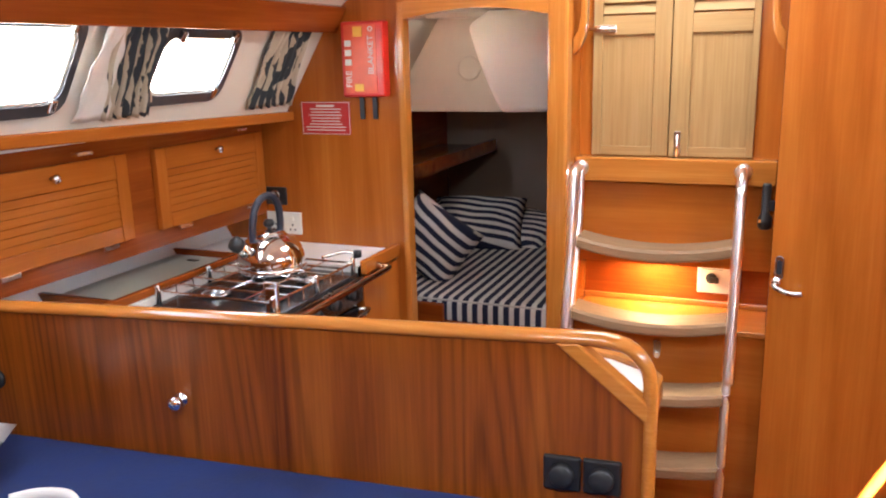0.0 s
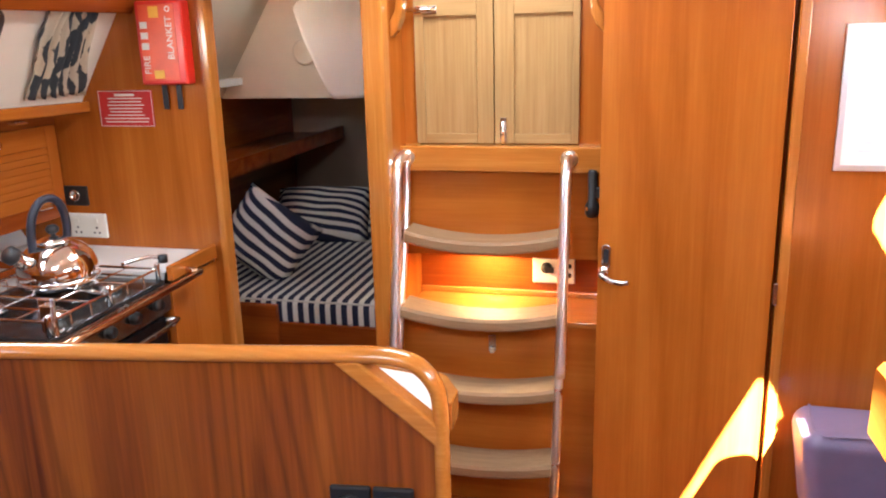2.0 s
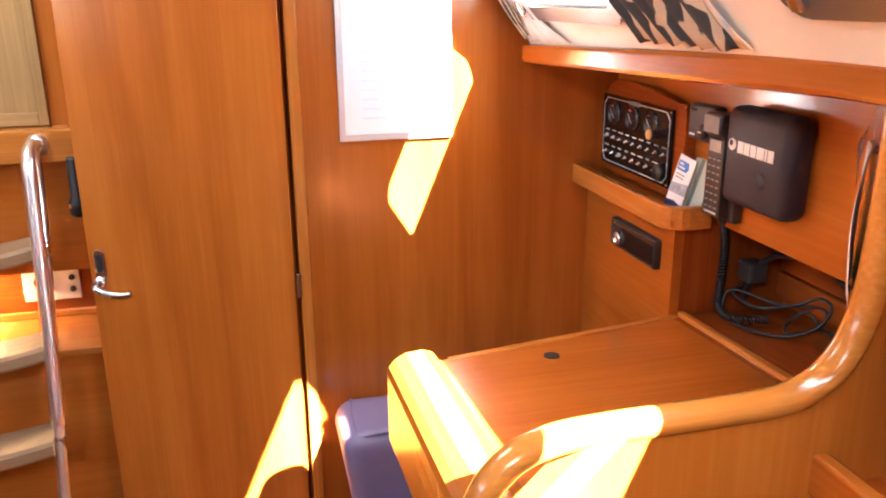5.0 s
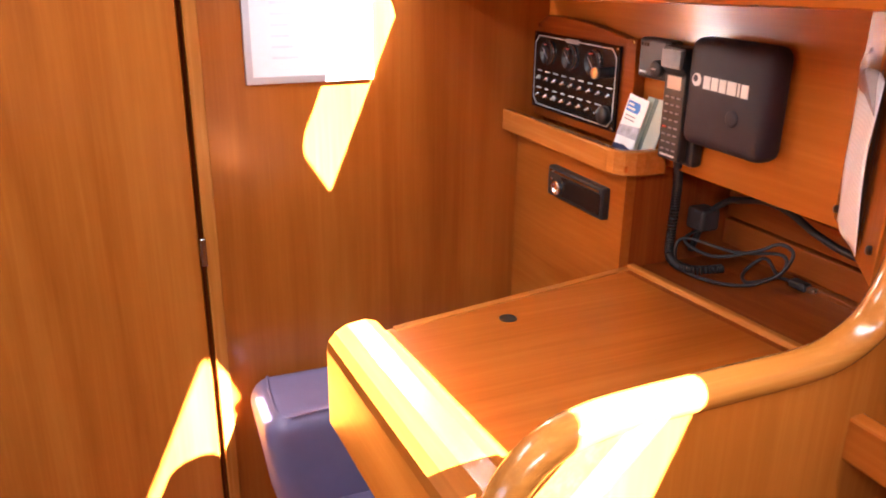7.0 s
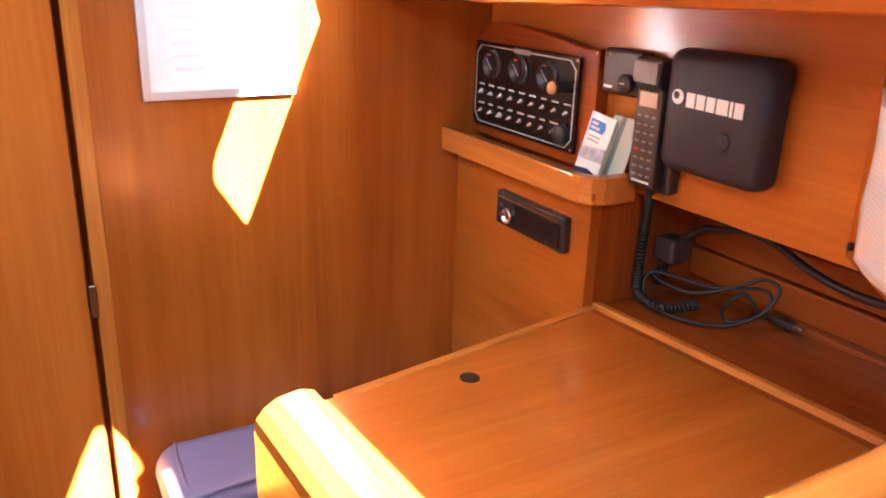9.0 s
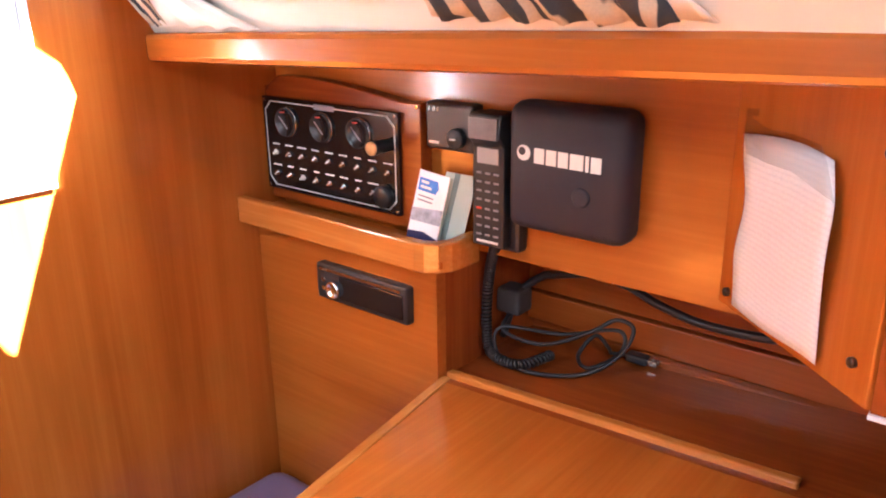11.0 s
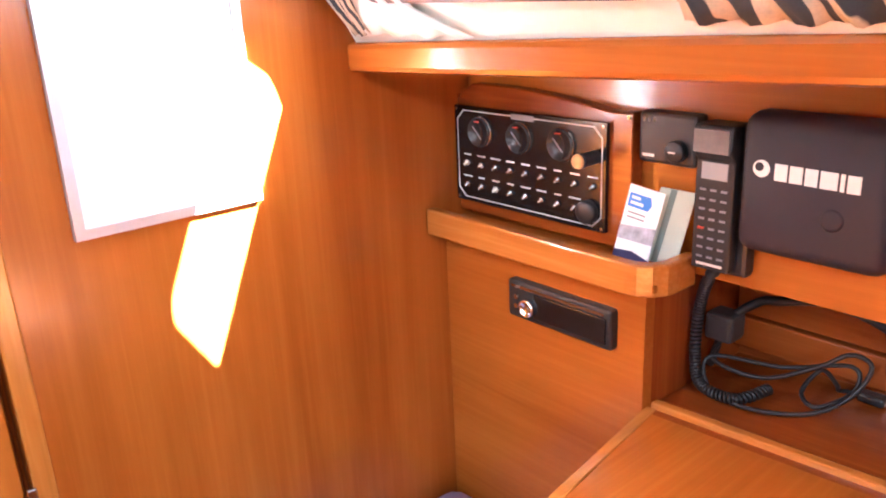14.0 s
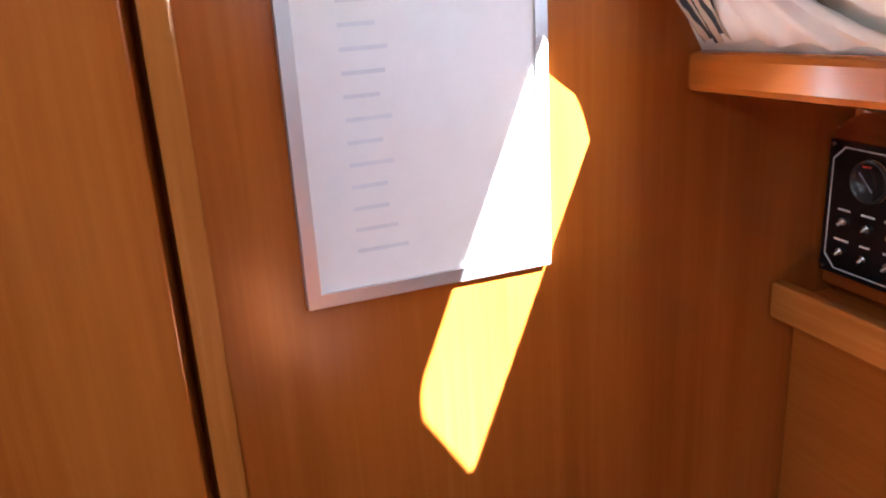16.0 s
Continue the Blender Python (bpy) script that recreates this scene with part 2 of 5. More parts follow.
def sheet(origin, u, v, us, vs, holes, thick):
    """A wall in the plane of u and v, with openings (u0, u1, v0, v1) that go through it."""
    o, u, v = Vector(origin), Vector(u).normalized(), Vector(v).normalized()
    n = u.cross(v).normalized() * thick
    us = sorted({*us, *[h[0] for h in holes], *[h[1] for h in holes]})
    vs = sorted({*vs, *[h[2] for h in holes], *[h[3] for h in holes]})

    def solid(i, j):
        if not (0 <= i < len(us) - 1 and 0 <= j < len(vs) - 1):
            return False
        a, b = (us[i] + us[i + 1]) / 2, (vs[j] + vs[j + 1]) / 2
        return not any(h[0] < a < h[1] and h[2] < b < h[3] for h in holes)
    bm = bmesh.new()
    made = {}

    def vert(i, j, k):
        if (i, j, k) not in made:
            made[i, j, k] = bm.verts.new(o + u * us[i] + v * vs[j] + n * k)
        return made[i, j, k]
    for i in range(len(us) - 1):
        for j in range(len(vs) - 1):
            if not solid(i, j):
                continue
            bm.faces.new([vert(*c, 0) for c in ((i, j), (i + 1, j), (i + 1, j + 1), (i, j + 1))])
            bm.faces.new([vert(*c, 1) for c in ((i, j), (i, j + 1), (i + 1, j + 1), (i + 1, j))])
            for (a, b, di, dj) in (((i, j), (i + 1, j), 0, -1), ((i + 1, j), (i + 1, j + 1), 1, 0), ((i + 1, j + 1), (i, j + 1), 0, 1), ((i, j + 1), (i, j), -1, 0)):
                if not solid(i + di, j + dj):
                    bm.faces.new((vert(*a, 0), vert(*a, 1), vert(*b, 1), vert(*b, 0)))
    return bm


# ---- large structure ----
AFT = 2.37

structure("floor", box(-2.0, 1.9, -1.4, 4.6, -0.04, 0.0), REDWOOD["y"], "dark teak cabin sole of a sailing yacht", "floor")
structure("wall_forward", box(-2.0, 1.9, -1.44, -1.4, 0, 2.0), WOOD["z"], "varnished teak bulkhead closing the saloon", "wall")
structure("wall_port", box(-2.04, -2.0, -1.4, 4.6, 0, 1.23), REDWOOD["y"], "teak-lined hull side", "wall")
structure("wall_starboard", box(1.9, 1.94, -1.4, 4.6, 0, 1.23), REDWOOD["y"], "teak-lined hull side behind the chart table", "wall")

# coachroof: a cambered ceiling, with unseen openings added for the saloon and ladder fill lamps
roof = [(-1.12, 1.545), (-0.95, 1.68), (-0.70, 1.80), (-0.38, 1.86), (0.13, 1.86), (0.46, 1.80), (0.71, 1.68), (0.88, 1.545)]
rb = bmesh.new()
for (xa, za), (xb, zb) in zip(roof, roof[1:]):
    spans = [(-1.4, 2.9)]
    if abs(xa + 0.38) < 0.01:
        spans = [(-1.4, -0.10), (0.40, 1.90), (2.42, 2.9)]
    for y0, y1 in spans:
        join(rb, prism([(xa, za), (xb, zb), (xb, zb + 0.04), (xa, za + 0.04)], "y", y0, y1))
structure("ceiling", rb, LINING, "cream moulded coachroof ceiling", "ceiling")

structure("deck_port", box(-2.04, -1.455, -1.44, 4.6, 1.205, 1.235), WHITE, "white side deck outside the windows", "deck")
structure("deck_starboard", box(1.455, 1.94, -1.44, 4.6, 1.225, 1.255), WHITE, "white side deck outside the windows", "deck")
structure("deck_aft", box(-2.04, 1.94, 2.60, 4.6, 1.87, 1.90), WHITE, "white deck over the aft cabin", "deck")
structure("wall_deck_aft_port", box(-2.04, -2.0, 2.40, 4.6, 1.2, 1.9), LINING, "cream outer side of the aft cabin", "wall")
# unseen cover added so no sun leaks through the heads door gap
structure("heads_sun_cover", box(0.60, 1.94, 2.325, 4.6, 1.262, 1.292), WHITE, "white slab added unseen over the heads to keep the sun out", "deck")
acrylic = plain("smoked_acrylic", (0.55, 0.57, 0.60), 0.2, var=0.04, bump=0.0)
# unseen lids, added to keep direct sun out above the fill lamps
for hx0, hx1, hy0, hy1 in ((-0.40, 0.15, -0.12, 0.42), (-0.40, 0.15, 1.88, 2.44), (-1.32, -0.92, 3.10, 3.50)):
    hatch = empty_at("unseen_hatch", (hx0 + hx1) / 2, (hy0 + hy1) / 2, 1.86)
    tagged(hatch, "unseen acrylic hatch lid added over a ceiling lamp", "hatch", "deck hatches")
    part("lid", box(hx0, hx1, hy0, hy1, *((1.902, 1.912) if hy0 < 3 else (1.594, 1.604))), acrylic, hatch)

# coachroof sides with their windows
PORT_V = Vector((0.20, 0, 0.325)).normalized()
STBD_V = Vector((-0.20, 0, 0.325)).normalized()
port_windows = [(0.62, 1.40, 0.115, 0.305), (1.655, 1.935, 0.115, 0.285)]
stbd_windows = [(0.45, 1.378, 0.160, 0.322), (1.77, 2.20, 0.135, 0.275)]
structure("coachroof_side_port", sheet((-1.333, 0, 1.225), (0, 1, 0), PORT_V, (-1.4, AFT), (0.0, 0.40), port_windows, -0.025), LINING, "cream lining of the coachroof side with two windows", "wall")
structure("coachroof_side_starboard", sheet((1.128, 0, 1.225), (0, 1, 0), STBD_V, (-1.4, 2.290), (0.036, 0.40), stbd_windows, 0.025), LINING, "cream lining of the coachroof side with two windows", "wall")

# galley bulkhead with the doorway to the aft cabin
structure("wall_galley", sheet((0, AFT, 0), (1, 0, 0), (0, 0, 1), (-2.0, -0.40), (0, 1.22), [(-0.897, -0.452, 0.10, 1.22)], -0.03), WOOD["z"], "varnished teak bulkhead between galley and aft cabin", "wall")
structure("wall_galley_upper", prism([(-1.372, 1.22), (-0.897, 1.22), (-0.897, 1.545), (-0.452, 1.545), (-0.452, 1.22), (-0.40, 1.22), (-0.40, 1.86), (-0.70, 1.82), (-0.95, 1.72), (-1.165, 1.57)], "y", AFT, AFT + 0.03), WOOD["z"], "varnished teak bulkhead over the galley", "wall")
head = [(-0.897, 1.56), (-0.897, 1.507)] + [(-0.897 + 0.445 * i / 12, 1.507 + 0.026 * math.sin(math.pi * i / 12)) for i in range(1, 12)] + [(-0.452, 1.507), (-0.452, 1.56)]
structure("trim_door_head", prism(head, "y", AFT - 0.012, AFT + 0.034), RAILWOOD["x"], "arched teak head of the aft cabin doorway", "door frame")
structure("trim_jamb_port", box(-0.917, -0.895, AFT - 0.014, AFT + 0.034, 0.0, 1.56, 0.005), RAILWOOD["z"], "rounded teak jamb of the aft cabin doorway", "door frame")
structure("trim_jamb_starboard", box(-0.454, -0.395, AFT - 0.014, AFT + 0.05, 0.0, 1.80, 0.008), RAILWOOD["z"], "rounded teak post beside the ladder", "door frame")

# companionway recess
structure("wall_recess_port", box(-0.425, -0.405, AFT + 0.05, 2.74, 0.0, 1.86), WOOD["z"], "varnished teak side of the companionway", "wall")
structure("wall_recess_starboard", box(0.166, 0.186, 2.425, 2.74, 0.0, 1.86), REDWOOD["z"], "varnished teak side of the companionway", "wall")
structure("wall_companionway", sheet((0, 2.575, 0), (1, 0, 0), (0, 0, 1), (-0.405, 0.166), (1.08, 1.86), [(-0.366, 0.098, 1.08, 1.86)], -0.02), WOOD["z"], "teak surround of the companionway doors", "wall")
structure("wall_over_companionway", box(-0.45, 0.2, 2.60, 2.63, 1.08, 1.95), WOOD["z"], "teak boards behind the companionway doors", "wall")
structure("companionway_sill", box(-0.405, 0.166, 2.51, 2.60, 1.02, 1.092, 0.004), RAILWOOD["x"], "varnished teak companionway sill", "sill")
structure("ladder_back_panel", box(-0.405, 0.166, 2.545, 2.565, 0.765, 1.02), WOOD["x"], "teak panel behind the top of the ladder", "panel")
structure("recess_back", box(-0.405, 0.166, 2.70, 2.72, 0.60, 0.80), REDWOOD["x"], "red teak back of the recess under the ladder top", "panel")
structure("recess_top", box(-0.405, 0.166, 2.565, 2.70, 0.768, 0.785), REDWOOD["x"], "teak underside over the recess", "panel")
structure("recess_trim", box(-0.405, 0.166, 2.688, 2.70, 0.60, 0.618, 0.003), RAILWOOD["x"], "thin teak batten along the recess", "trim")
structure("engine_box_top", box(-0.405, 0.166, 2.472, 2.70, 0.582, 0.60, 0.003), RAILWOOD["x"], "teak shelf on the engine box", "shelf")
structure("engine_box_front", box(-0.405, 0.166, 2.48, 2.50, 0.0, 0.582), WOOD["x"], "teak engine box front behind the ladder", "panel")

# heads compartment: a door set at an angle, then the chart table bulkhead
DOOR_A, DOOR_B = Vector((0.166, 2.405, 0)), Vector((0.590, 2.290, 0))
structure("wall_nav", prism([(0.598, 0.0), (1.9, 0.0), (1.9, 1.225), (1.165, 1.225), (0.968, 1.57), (0.72, 1.72), (0.598, 1.78)], "y", 2.290, 2.32), WOOD["z"], "varnished teak bulkhead beside the chart table", "wall")
structure("trim_door_hinge", box(0.598, 0.622, 2.281, 2.291, 0.0, 1.86, 0.003), RAILWOOD["z"], "teak hinge-side door trim", "door frame")
structure("wall_behind_door", box(0.186, 0.66, 2.46, 2.48, 0, 1.9), REDWOOD["z"], "teak wall inside the heads", "wall")

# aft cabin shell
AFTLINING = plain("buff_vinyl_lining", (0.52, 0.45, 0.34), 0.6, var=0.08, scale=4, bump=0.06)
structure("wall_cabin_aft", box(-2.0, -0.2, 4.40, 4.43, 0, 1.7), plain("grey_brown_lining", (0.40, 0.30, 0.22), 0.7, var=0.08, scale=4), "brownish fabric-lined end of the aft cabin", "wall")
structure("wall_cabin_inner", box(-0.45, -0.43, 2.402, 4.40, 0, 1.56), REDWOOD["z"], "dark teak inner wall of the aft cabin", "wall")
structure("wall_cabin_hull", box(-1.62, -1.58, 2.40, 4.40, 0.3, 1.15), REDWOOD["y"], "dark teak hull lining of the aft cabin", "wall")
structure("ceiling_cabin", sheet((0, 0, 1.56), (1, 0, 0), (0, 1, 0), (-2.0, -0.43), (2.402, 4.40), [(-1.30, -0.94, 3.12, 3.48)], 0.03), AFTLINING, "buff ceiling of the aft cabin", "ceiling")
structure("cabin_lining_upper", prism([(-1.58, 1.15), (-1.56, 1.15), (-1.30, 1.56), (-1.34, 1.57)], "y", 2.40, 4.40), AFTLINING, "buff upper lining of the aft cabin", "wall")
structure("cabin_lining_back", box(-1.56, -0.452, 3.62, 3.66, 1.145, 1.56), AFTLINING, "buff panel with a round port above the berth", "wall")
structure("cockpit_well", prism([(-0.932, 1.507), (-0.90, 1.40), (-0.845, 1.27), (-0.803, 1.187), (-0.452, 1.195), (-0.452, 1.558), (-0.85, 1.558)], "y", 3.0, 4.40, 0.02), LINING, "cream underside of the cockpit well", "ceiling", True)
structure("cabin_shelf", prism([(-1.58, 0.90), (-1.27, 0.90), (-1.27, 0.885), (-1.25, 0.885), (-1.25, 0.95), (-1.27, 0.95), (-1.27, 0.915), (-1.58, 0.915)], "y", 2.405, 4.30), REDWOOD["x"], "dark teak shelf over the berth", "shelf")
structure("berth_front", box(-1.9, -0.452, 2.78, 2.80, 0.0, 0.42), REDWOOD["x"], "red teak berth front", "panel")
structure("berth_base", box(-1.9, -0.452, 2.80, 4.40, 0.36, 0.40), REDWOOD["x"], "teak berth base", "panel")
structure("berth_step", box(-1.60, -0.955, 2.755, 2.78, 0.0, 0.495, 0.006), REDWOOD["x"], "red teak lee board at the berth", "panel")


# ---- galley ----
PA = Vector((0.0, 1.366, 0))
PDIR = Vector((-1.5, -0.145, 0)).normalized()
PTURN = pose(PA.x, PA.y, 0, 0, 0, math.degrees(math.atan2(-PDIR.y, -PDIR.x)))


def nav_arch(x0, sign):
    """The rounded end of a partition: outer line of the rail, from the low end up and over."""
    return [(x0, 0.70), (x0, 0.795), (x0 + sign * 0.003, 0.845), (x0 + sign * 0.02, 0.885), (x0 + sign * 0.05, 0.913), (x0 + sign * 0.09, 0.925), (x0 + sign * 0.14, 0.928)]


def partition(name, m, x_end, sign, far, extra, rise=0.0):
    """A waist-high partition with a moulded rail, its end rounded over an open corner with a slanting brace."""
    thing = empty_at(name, 0, 0, 0)
    a = x_end + sign * 0.004
    outline = [(a, 0.0), (a, 0.772 + rise), (a + sign * 0.143, 0.915 + 0.62 * rise)] + extra + [(far, 0.0)]
    part("panel", prism(outline, "y", -0.011, 0.011, m=m), PANELWOOD if sign < 0 else WOOD["z"], thing)
    b = prism([(a, 0.764 + rise), (a, 0.802 + rise), (a + sign * 0.118, 0.92 + 0.5 * rise), (a + sign * 0.156, 0.92 + 0.4 * rise)], "y", -0.018, 0.018, 0.004, m=m)
    part("brace", b, RAILWOOD["x"], thing)
    return thing


g = partition("galley_partition", PTURN, -0.008, -1, -1.56, [(-1.56, 0.905)], 0.036)
tagged(g, "varnished teak galley partition with a rounded rail", "partition")
arch = ((-0.010, 0.70), (-0.010, 0.80), (-0.0105, 0.85), (-0.016, 0.893), (-0.040, 0.926), (-0.074, 0.9395), (-0.12, 0.9425), (-0.28, 0.939), (-0.5, 0.9345), (-1.0, 0.924), (-1.42, 0.915))
line = smooth_path([PTURN @ Vector((x, 0, z)) for x, z in arch] + [PTURN @ Vector((-1.50, 0.01, 0.928)), PTURN @ Vector((-1.53, 0.05, 0.953))], 6)
low = PTURN @ Vector((-0.010, 0, 0.0))
part("rail", tube([low] + line, 0.020, 14, flat=0.62, side=PTURN.to_3x3() @ Vector((0.0, 1.0, 0.0))), RAILWOOD["x"], g, "lighter rounded teak rail", True)
C = 0.80
structure("galley_counter_back", prism([(-1.66, 1.42), (-1.34, 1.42), (-1.34, 2.13), (-0.945, 2.13), (-0.945, 2.368), (-1.66, 2.368)], "z", C - 0.03, C), WHITE, "white laminate galley worktop", "worktop")
structure("sink_counter", prism([(-0.94, 1.30), (-0.36, 1.354), (-0.36, 1.543), (-0.94, 1.597)], "z", C - 0.03, C), WHITE, "white laminate worktop beside the cooker", "worktop")
structure("sink_counter_end", prism([(-0.36, 1.354), (-0.02, 1.386), (-0.02, 1.43), (-0.045, 1.475), (-0.10, 1.51), (-0.20, 1.53), (-0.36, 1.545)], "z", C + 0.010, C + 0.048), WHITE, "white laminate worktop behind the partition", "worktop")
structure("galley_upstand", prism([(-1.60, C), (-1.585, C), (-1.645, 0.896), (-1.66, 0.896)], "y", 1.30, 2.368), WHITE, "white upstand behind the worktop", "trim")
structure("galley_cabinet_side", box(-0.965, -0.945, 2.13, 2.368, 0.0, C), WOOD["z"], "varnished teak galley cabinet side", "cabinet")
structure("galley_cabinet_sink", box(-0.93, -0.24, 1.505, 1.525, 0.0, C - 0.031), WOOD["x"], "varnished teak cabinet front under the sink worktop", "cabinet")
structure("galley_edge", prism([(-0.95, 2.12), (-0.93, 2.12), (-0.93, 2.356), (-0.95, 2.356)], "z", C - 0.02, C + 0.022, 0.004), WOOD["y"], "teak fiddle along the worktop edge", "trim")

fid = [(-0.36, 1.547), (-0.20, 1.532), (-0.10, 1.512), (-0.044, 1.477), (-0.018, 1.432), (-0.018, 1.388), (0.0, 1.390), (0.0, 1.438), (-0.03, 1.490), (-0.092, 1.529), (-0.196, 1.550), (-0.36, 1.565)]
structure("sink_fiddle", prism(fid, "z", C + 0.010, C + 0.058, 0.003), RAILWOOD["x"], "raised teak fiddle round the worktop end", "trim")

# port lockers and shelf
structure("locker_face_port", sheet((-1.43, 0, 0), (0, 1, 0), (0, 0, 1), (-1.4, 2.368), (0.905, 1.236), [(1.36, 1.71, 0.97, 1.14), (1.86, 2.33, 0.97, 1.14)], -0.02), REDWOOD["y"], "teak locker front under the window shelf", "cabinet")
structure("locker_bottom_port", box(-1.65, -1.43, -1.4, 2.368, 0.895, 0.905), REDWOOD["y"], "teak underside of the lockers", "cabinet")
structure("locker_back_port", box(-1.66, -1.60, -1.4, 2.368, 0.905, 1.22), REDWOOD["y"], "teak back of the lockers", "cabinet")
structure("shelf_port", prism([(2.368, 1.205), (2.368, 1.236), (1.20, 1.268), (-1.4, 1.30), (-1.4, 1.27), (1.20, 1.237)], "x", -1.46, -1.298, 0.005), WOOD["y"], "varnished teak shelf under the windows", "shelf")
structure("beam_port", prism([(-1.155, 1.485), (-1.125, 1.475), (-1.085, 1.55), (-1.115, 1.56)], "y", -1.4, 2.368, 0.004), REDWOOD["y"], "red teak cove beam over the windows", "beam")
structure("beam_starboard", prism([(0.935, 1.485), (0.905, 1.475), (0.865, 1.55), (0.895, 1.56)], "y", -1.4, 2.285, 0.004), REDWOOD["y"], "red teak cove beam over the windows", "beam")


# ---- chart table corner ----
def tz(y):
    """Height of the sloping chart table at y."""
    return 0.78 + (1.905 - y) * 0.05


structure("shelf_starboard", prism([(2.288, 1.222), (2.288, 1.261), (1.35, 1.298), (-1.4, 1.298), (-1.4, 1.256), (1.35, 1.256)], "x", 1.085, 1.46, 0.008), WOOD["y"], "varnished teak shelf under the windows", "shelf")
structure("instrument_wall", box(1.312, 1.332, 1.35, 2.288, 0.968, 1.26), WOOD["y"], "varnished teak instrument board", "panel")
structure("stereo_panel", box(1.252, 1.272, 1.905, 2.288, 0.30, 0.97), WOOD["y"], "varnished teak panel under the tray", "panel")
structure("cubby_side", box(1.272, 1.56, 1.905, 1.925, 0.70, 0.97), REDWOOD["z"], "red teak side of the cable cubby", "panel")
structure("cubby_floor", prism([(1.29, tz(1.29)), (1.905, tz(1.905)), (1.905, tz(1.905) - 0.02), (1.29, tz(1.29) - 0.02)], "x", 1.255, 1.56), REDWOOD["y"], "red teak floor of the cable cubby", "shelf")
structure("cubby_back", box(1.50, 1.52, 1.35, 1.905, 0.70, 1.26), REDWOOD["y"], "red teak hull planking behind the cubby", "panel")
tray = empty_at("instrument_tray", 1.25, 2.08, 0.965)
tagged(tray, "teak tray with a rounded lip under the switch panel", "shelf")
part("base", box(1.225, 1.30, 1.875, 2.287, 0.965, 0.975), WOOD["y"], tray)
lip = [(1.212, 2.287), (1.212, 1.91)] + [(1.212 + 0.045 - 0.045 * math.cos(radians(a)), 1.91 - 0.045 * math.sin(radians(a))) for a in (20, 45, 70, 90)] + [(1.30, 1.865), (1.30, 1.883)] + [(1.257 - 0.027 * math.sin(radians(a)), 1.91 - 0.027 * math.cos(radians(a))) for a in (10, 45, 80)] + [(1.230, 2.287)]
part("lip", prism(lip, "z", 0.958, 1.000, 0.003), RAILWOOD["y"], tray, "rounded teak lip")

def edge(x):
    """The slanting after edge of the chart table."""
    return 1.905 - (1.262 - x) * 0.17


table = empty_at("chart_table", 0.95, 1.65, 0.0)
tagged(table, "sunlit varnished teak chart table with a raised rounded edge", "table")


def sloped(bm):
    for v in bm.verts:
        v.co.z += (1.905 - v.co.y) * 0.05
    return bm


lid = sloped(prism([(0.785, 1.29), (1.268, 1.29), (1.268, edge(1.268)), (0.785, edge(0.785))], "z", 0.76, 0.78, 0.002))
part("lid", lid, WOOD["x"], table)
nose = [(0.697, 0.655), (0.697, 0.772), (0.700, 0.785), (0.710, 0.796), (0.728, 0.804), (0.757, 0.805), (0.775, 0.798), (0.787, 0.780), (0.800, 0.776), (0.800, 0.655)]
nb = bmesh.new()
ring_a = [nb.verts.new((x, 1.29, z)) for x, z in nose]
ring_b = [nb.verts.new((x, edge(x) + 0.004, z)) for x, z in nose]
nb.faces.new(ring_a)
nb.faces.new(ring_b[::-1])
for i in range(len(nose)):
    k = (i + 1) % len(nose)
    nb.faces.new((ring_a[i], ring_b[i], ring_b[k], ring_a[k]))
bmesh.ops.recalc_face_normals(nb, faces=nb.faces)
bmesh.ops.bevel(nb, geom=[q for q in nb.edges if all(abs(v.co.y - edge(v.co.x) - 0.004) < 1e-5 for v in q.verts)], offset=0.004, segments=2, affect="EDGES")
part("rounded_edge", sloped(nb), WOOD["y"], table, "thick rounded teak edge")
part("ridge", sloped(box(1.268, 1.283, 1.415, 1.903, 0.76, 0.789, 0.003)), RAILWOOD["y"], table)
part("box", prism([(0.81, 1.292), (1.25, 1.292), (1.25, edge(1.25) - 0.012), (0.81, edge(0.81) - 0.012)], "z", 0.655, 0.757), WOOD["y"], table)
part("edge_strip", sloped(prism([(0.802, edge(0.802) - 0.013), (1.267, edge(1.267) - 0.013), (1.267, edge(1.267) + 0.002), (0.802, edge(0.802) + 0.002)], "z", 0.765, 0.7825, 0.0015)), RAILWOOD["x"], table)
part("leg_panel", box(1.20, 1.25, 1.292, 1.885, 0.0, 0.655), WOOD["z"], table)
# no hole is cut: a dark disc on the lid paints its inner shade
part("finger_hole", lathe([(0.0135, 0.0), (0.0135, 0.0010), (0.0125, 0.0010), (0.0120, 0.0004), (0.0, 0.0004)], (0.971, 1.787, 0.7862), 20), plain("hole_shade", (0.03, 0.012, 0.004), 0.5, bump=0.0), table, "dark disc for the shaded inside of a finger hole")

NAVM = Matrix.Translation((0, 1.276, 0.040))
nav = partition("nav_partition", NAVM, 0.679, 1, 1.86, [(1.035, 0.915), (1.075, 0.945), (1.098, 1.0), (1.098, 1.215), (1.86, 1.215)])
tagged(nav, "varnished teak chart table partition with a curved rail", "partition")
line = [NAVM @ Vector((x, 0, z - 0.008)) for x, z in nav_arch(0.679, 1)] + [NAVM @ Vector((x, 0, z)) for x, z in ((0.86, 0.9203), (0.93, 0.9205), (0.985, 0.921), (1.025, 0.927), (1.063, 0.948), (1.087, 0.985), (1.100, 1.04), (1.104, 1.12), (1.104, 1.218))]
part("rail", tube([(0.679, 1.276, 0.0)] + smooth_path(line, 5), 0.0185, 14, flat=0.80, side=(0, 1, 0)), RAILWOOD["x"], nav, "lighter rounded teak rail", True)
facet = empty_at("corner_board", 1.225, 1.434, 0.97)
tagged(facet, "varnished teak corner board bolted beside the instrument board", "panel")
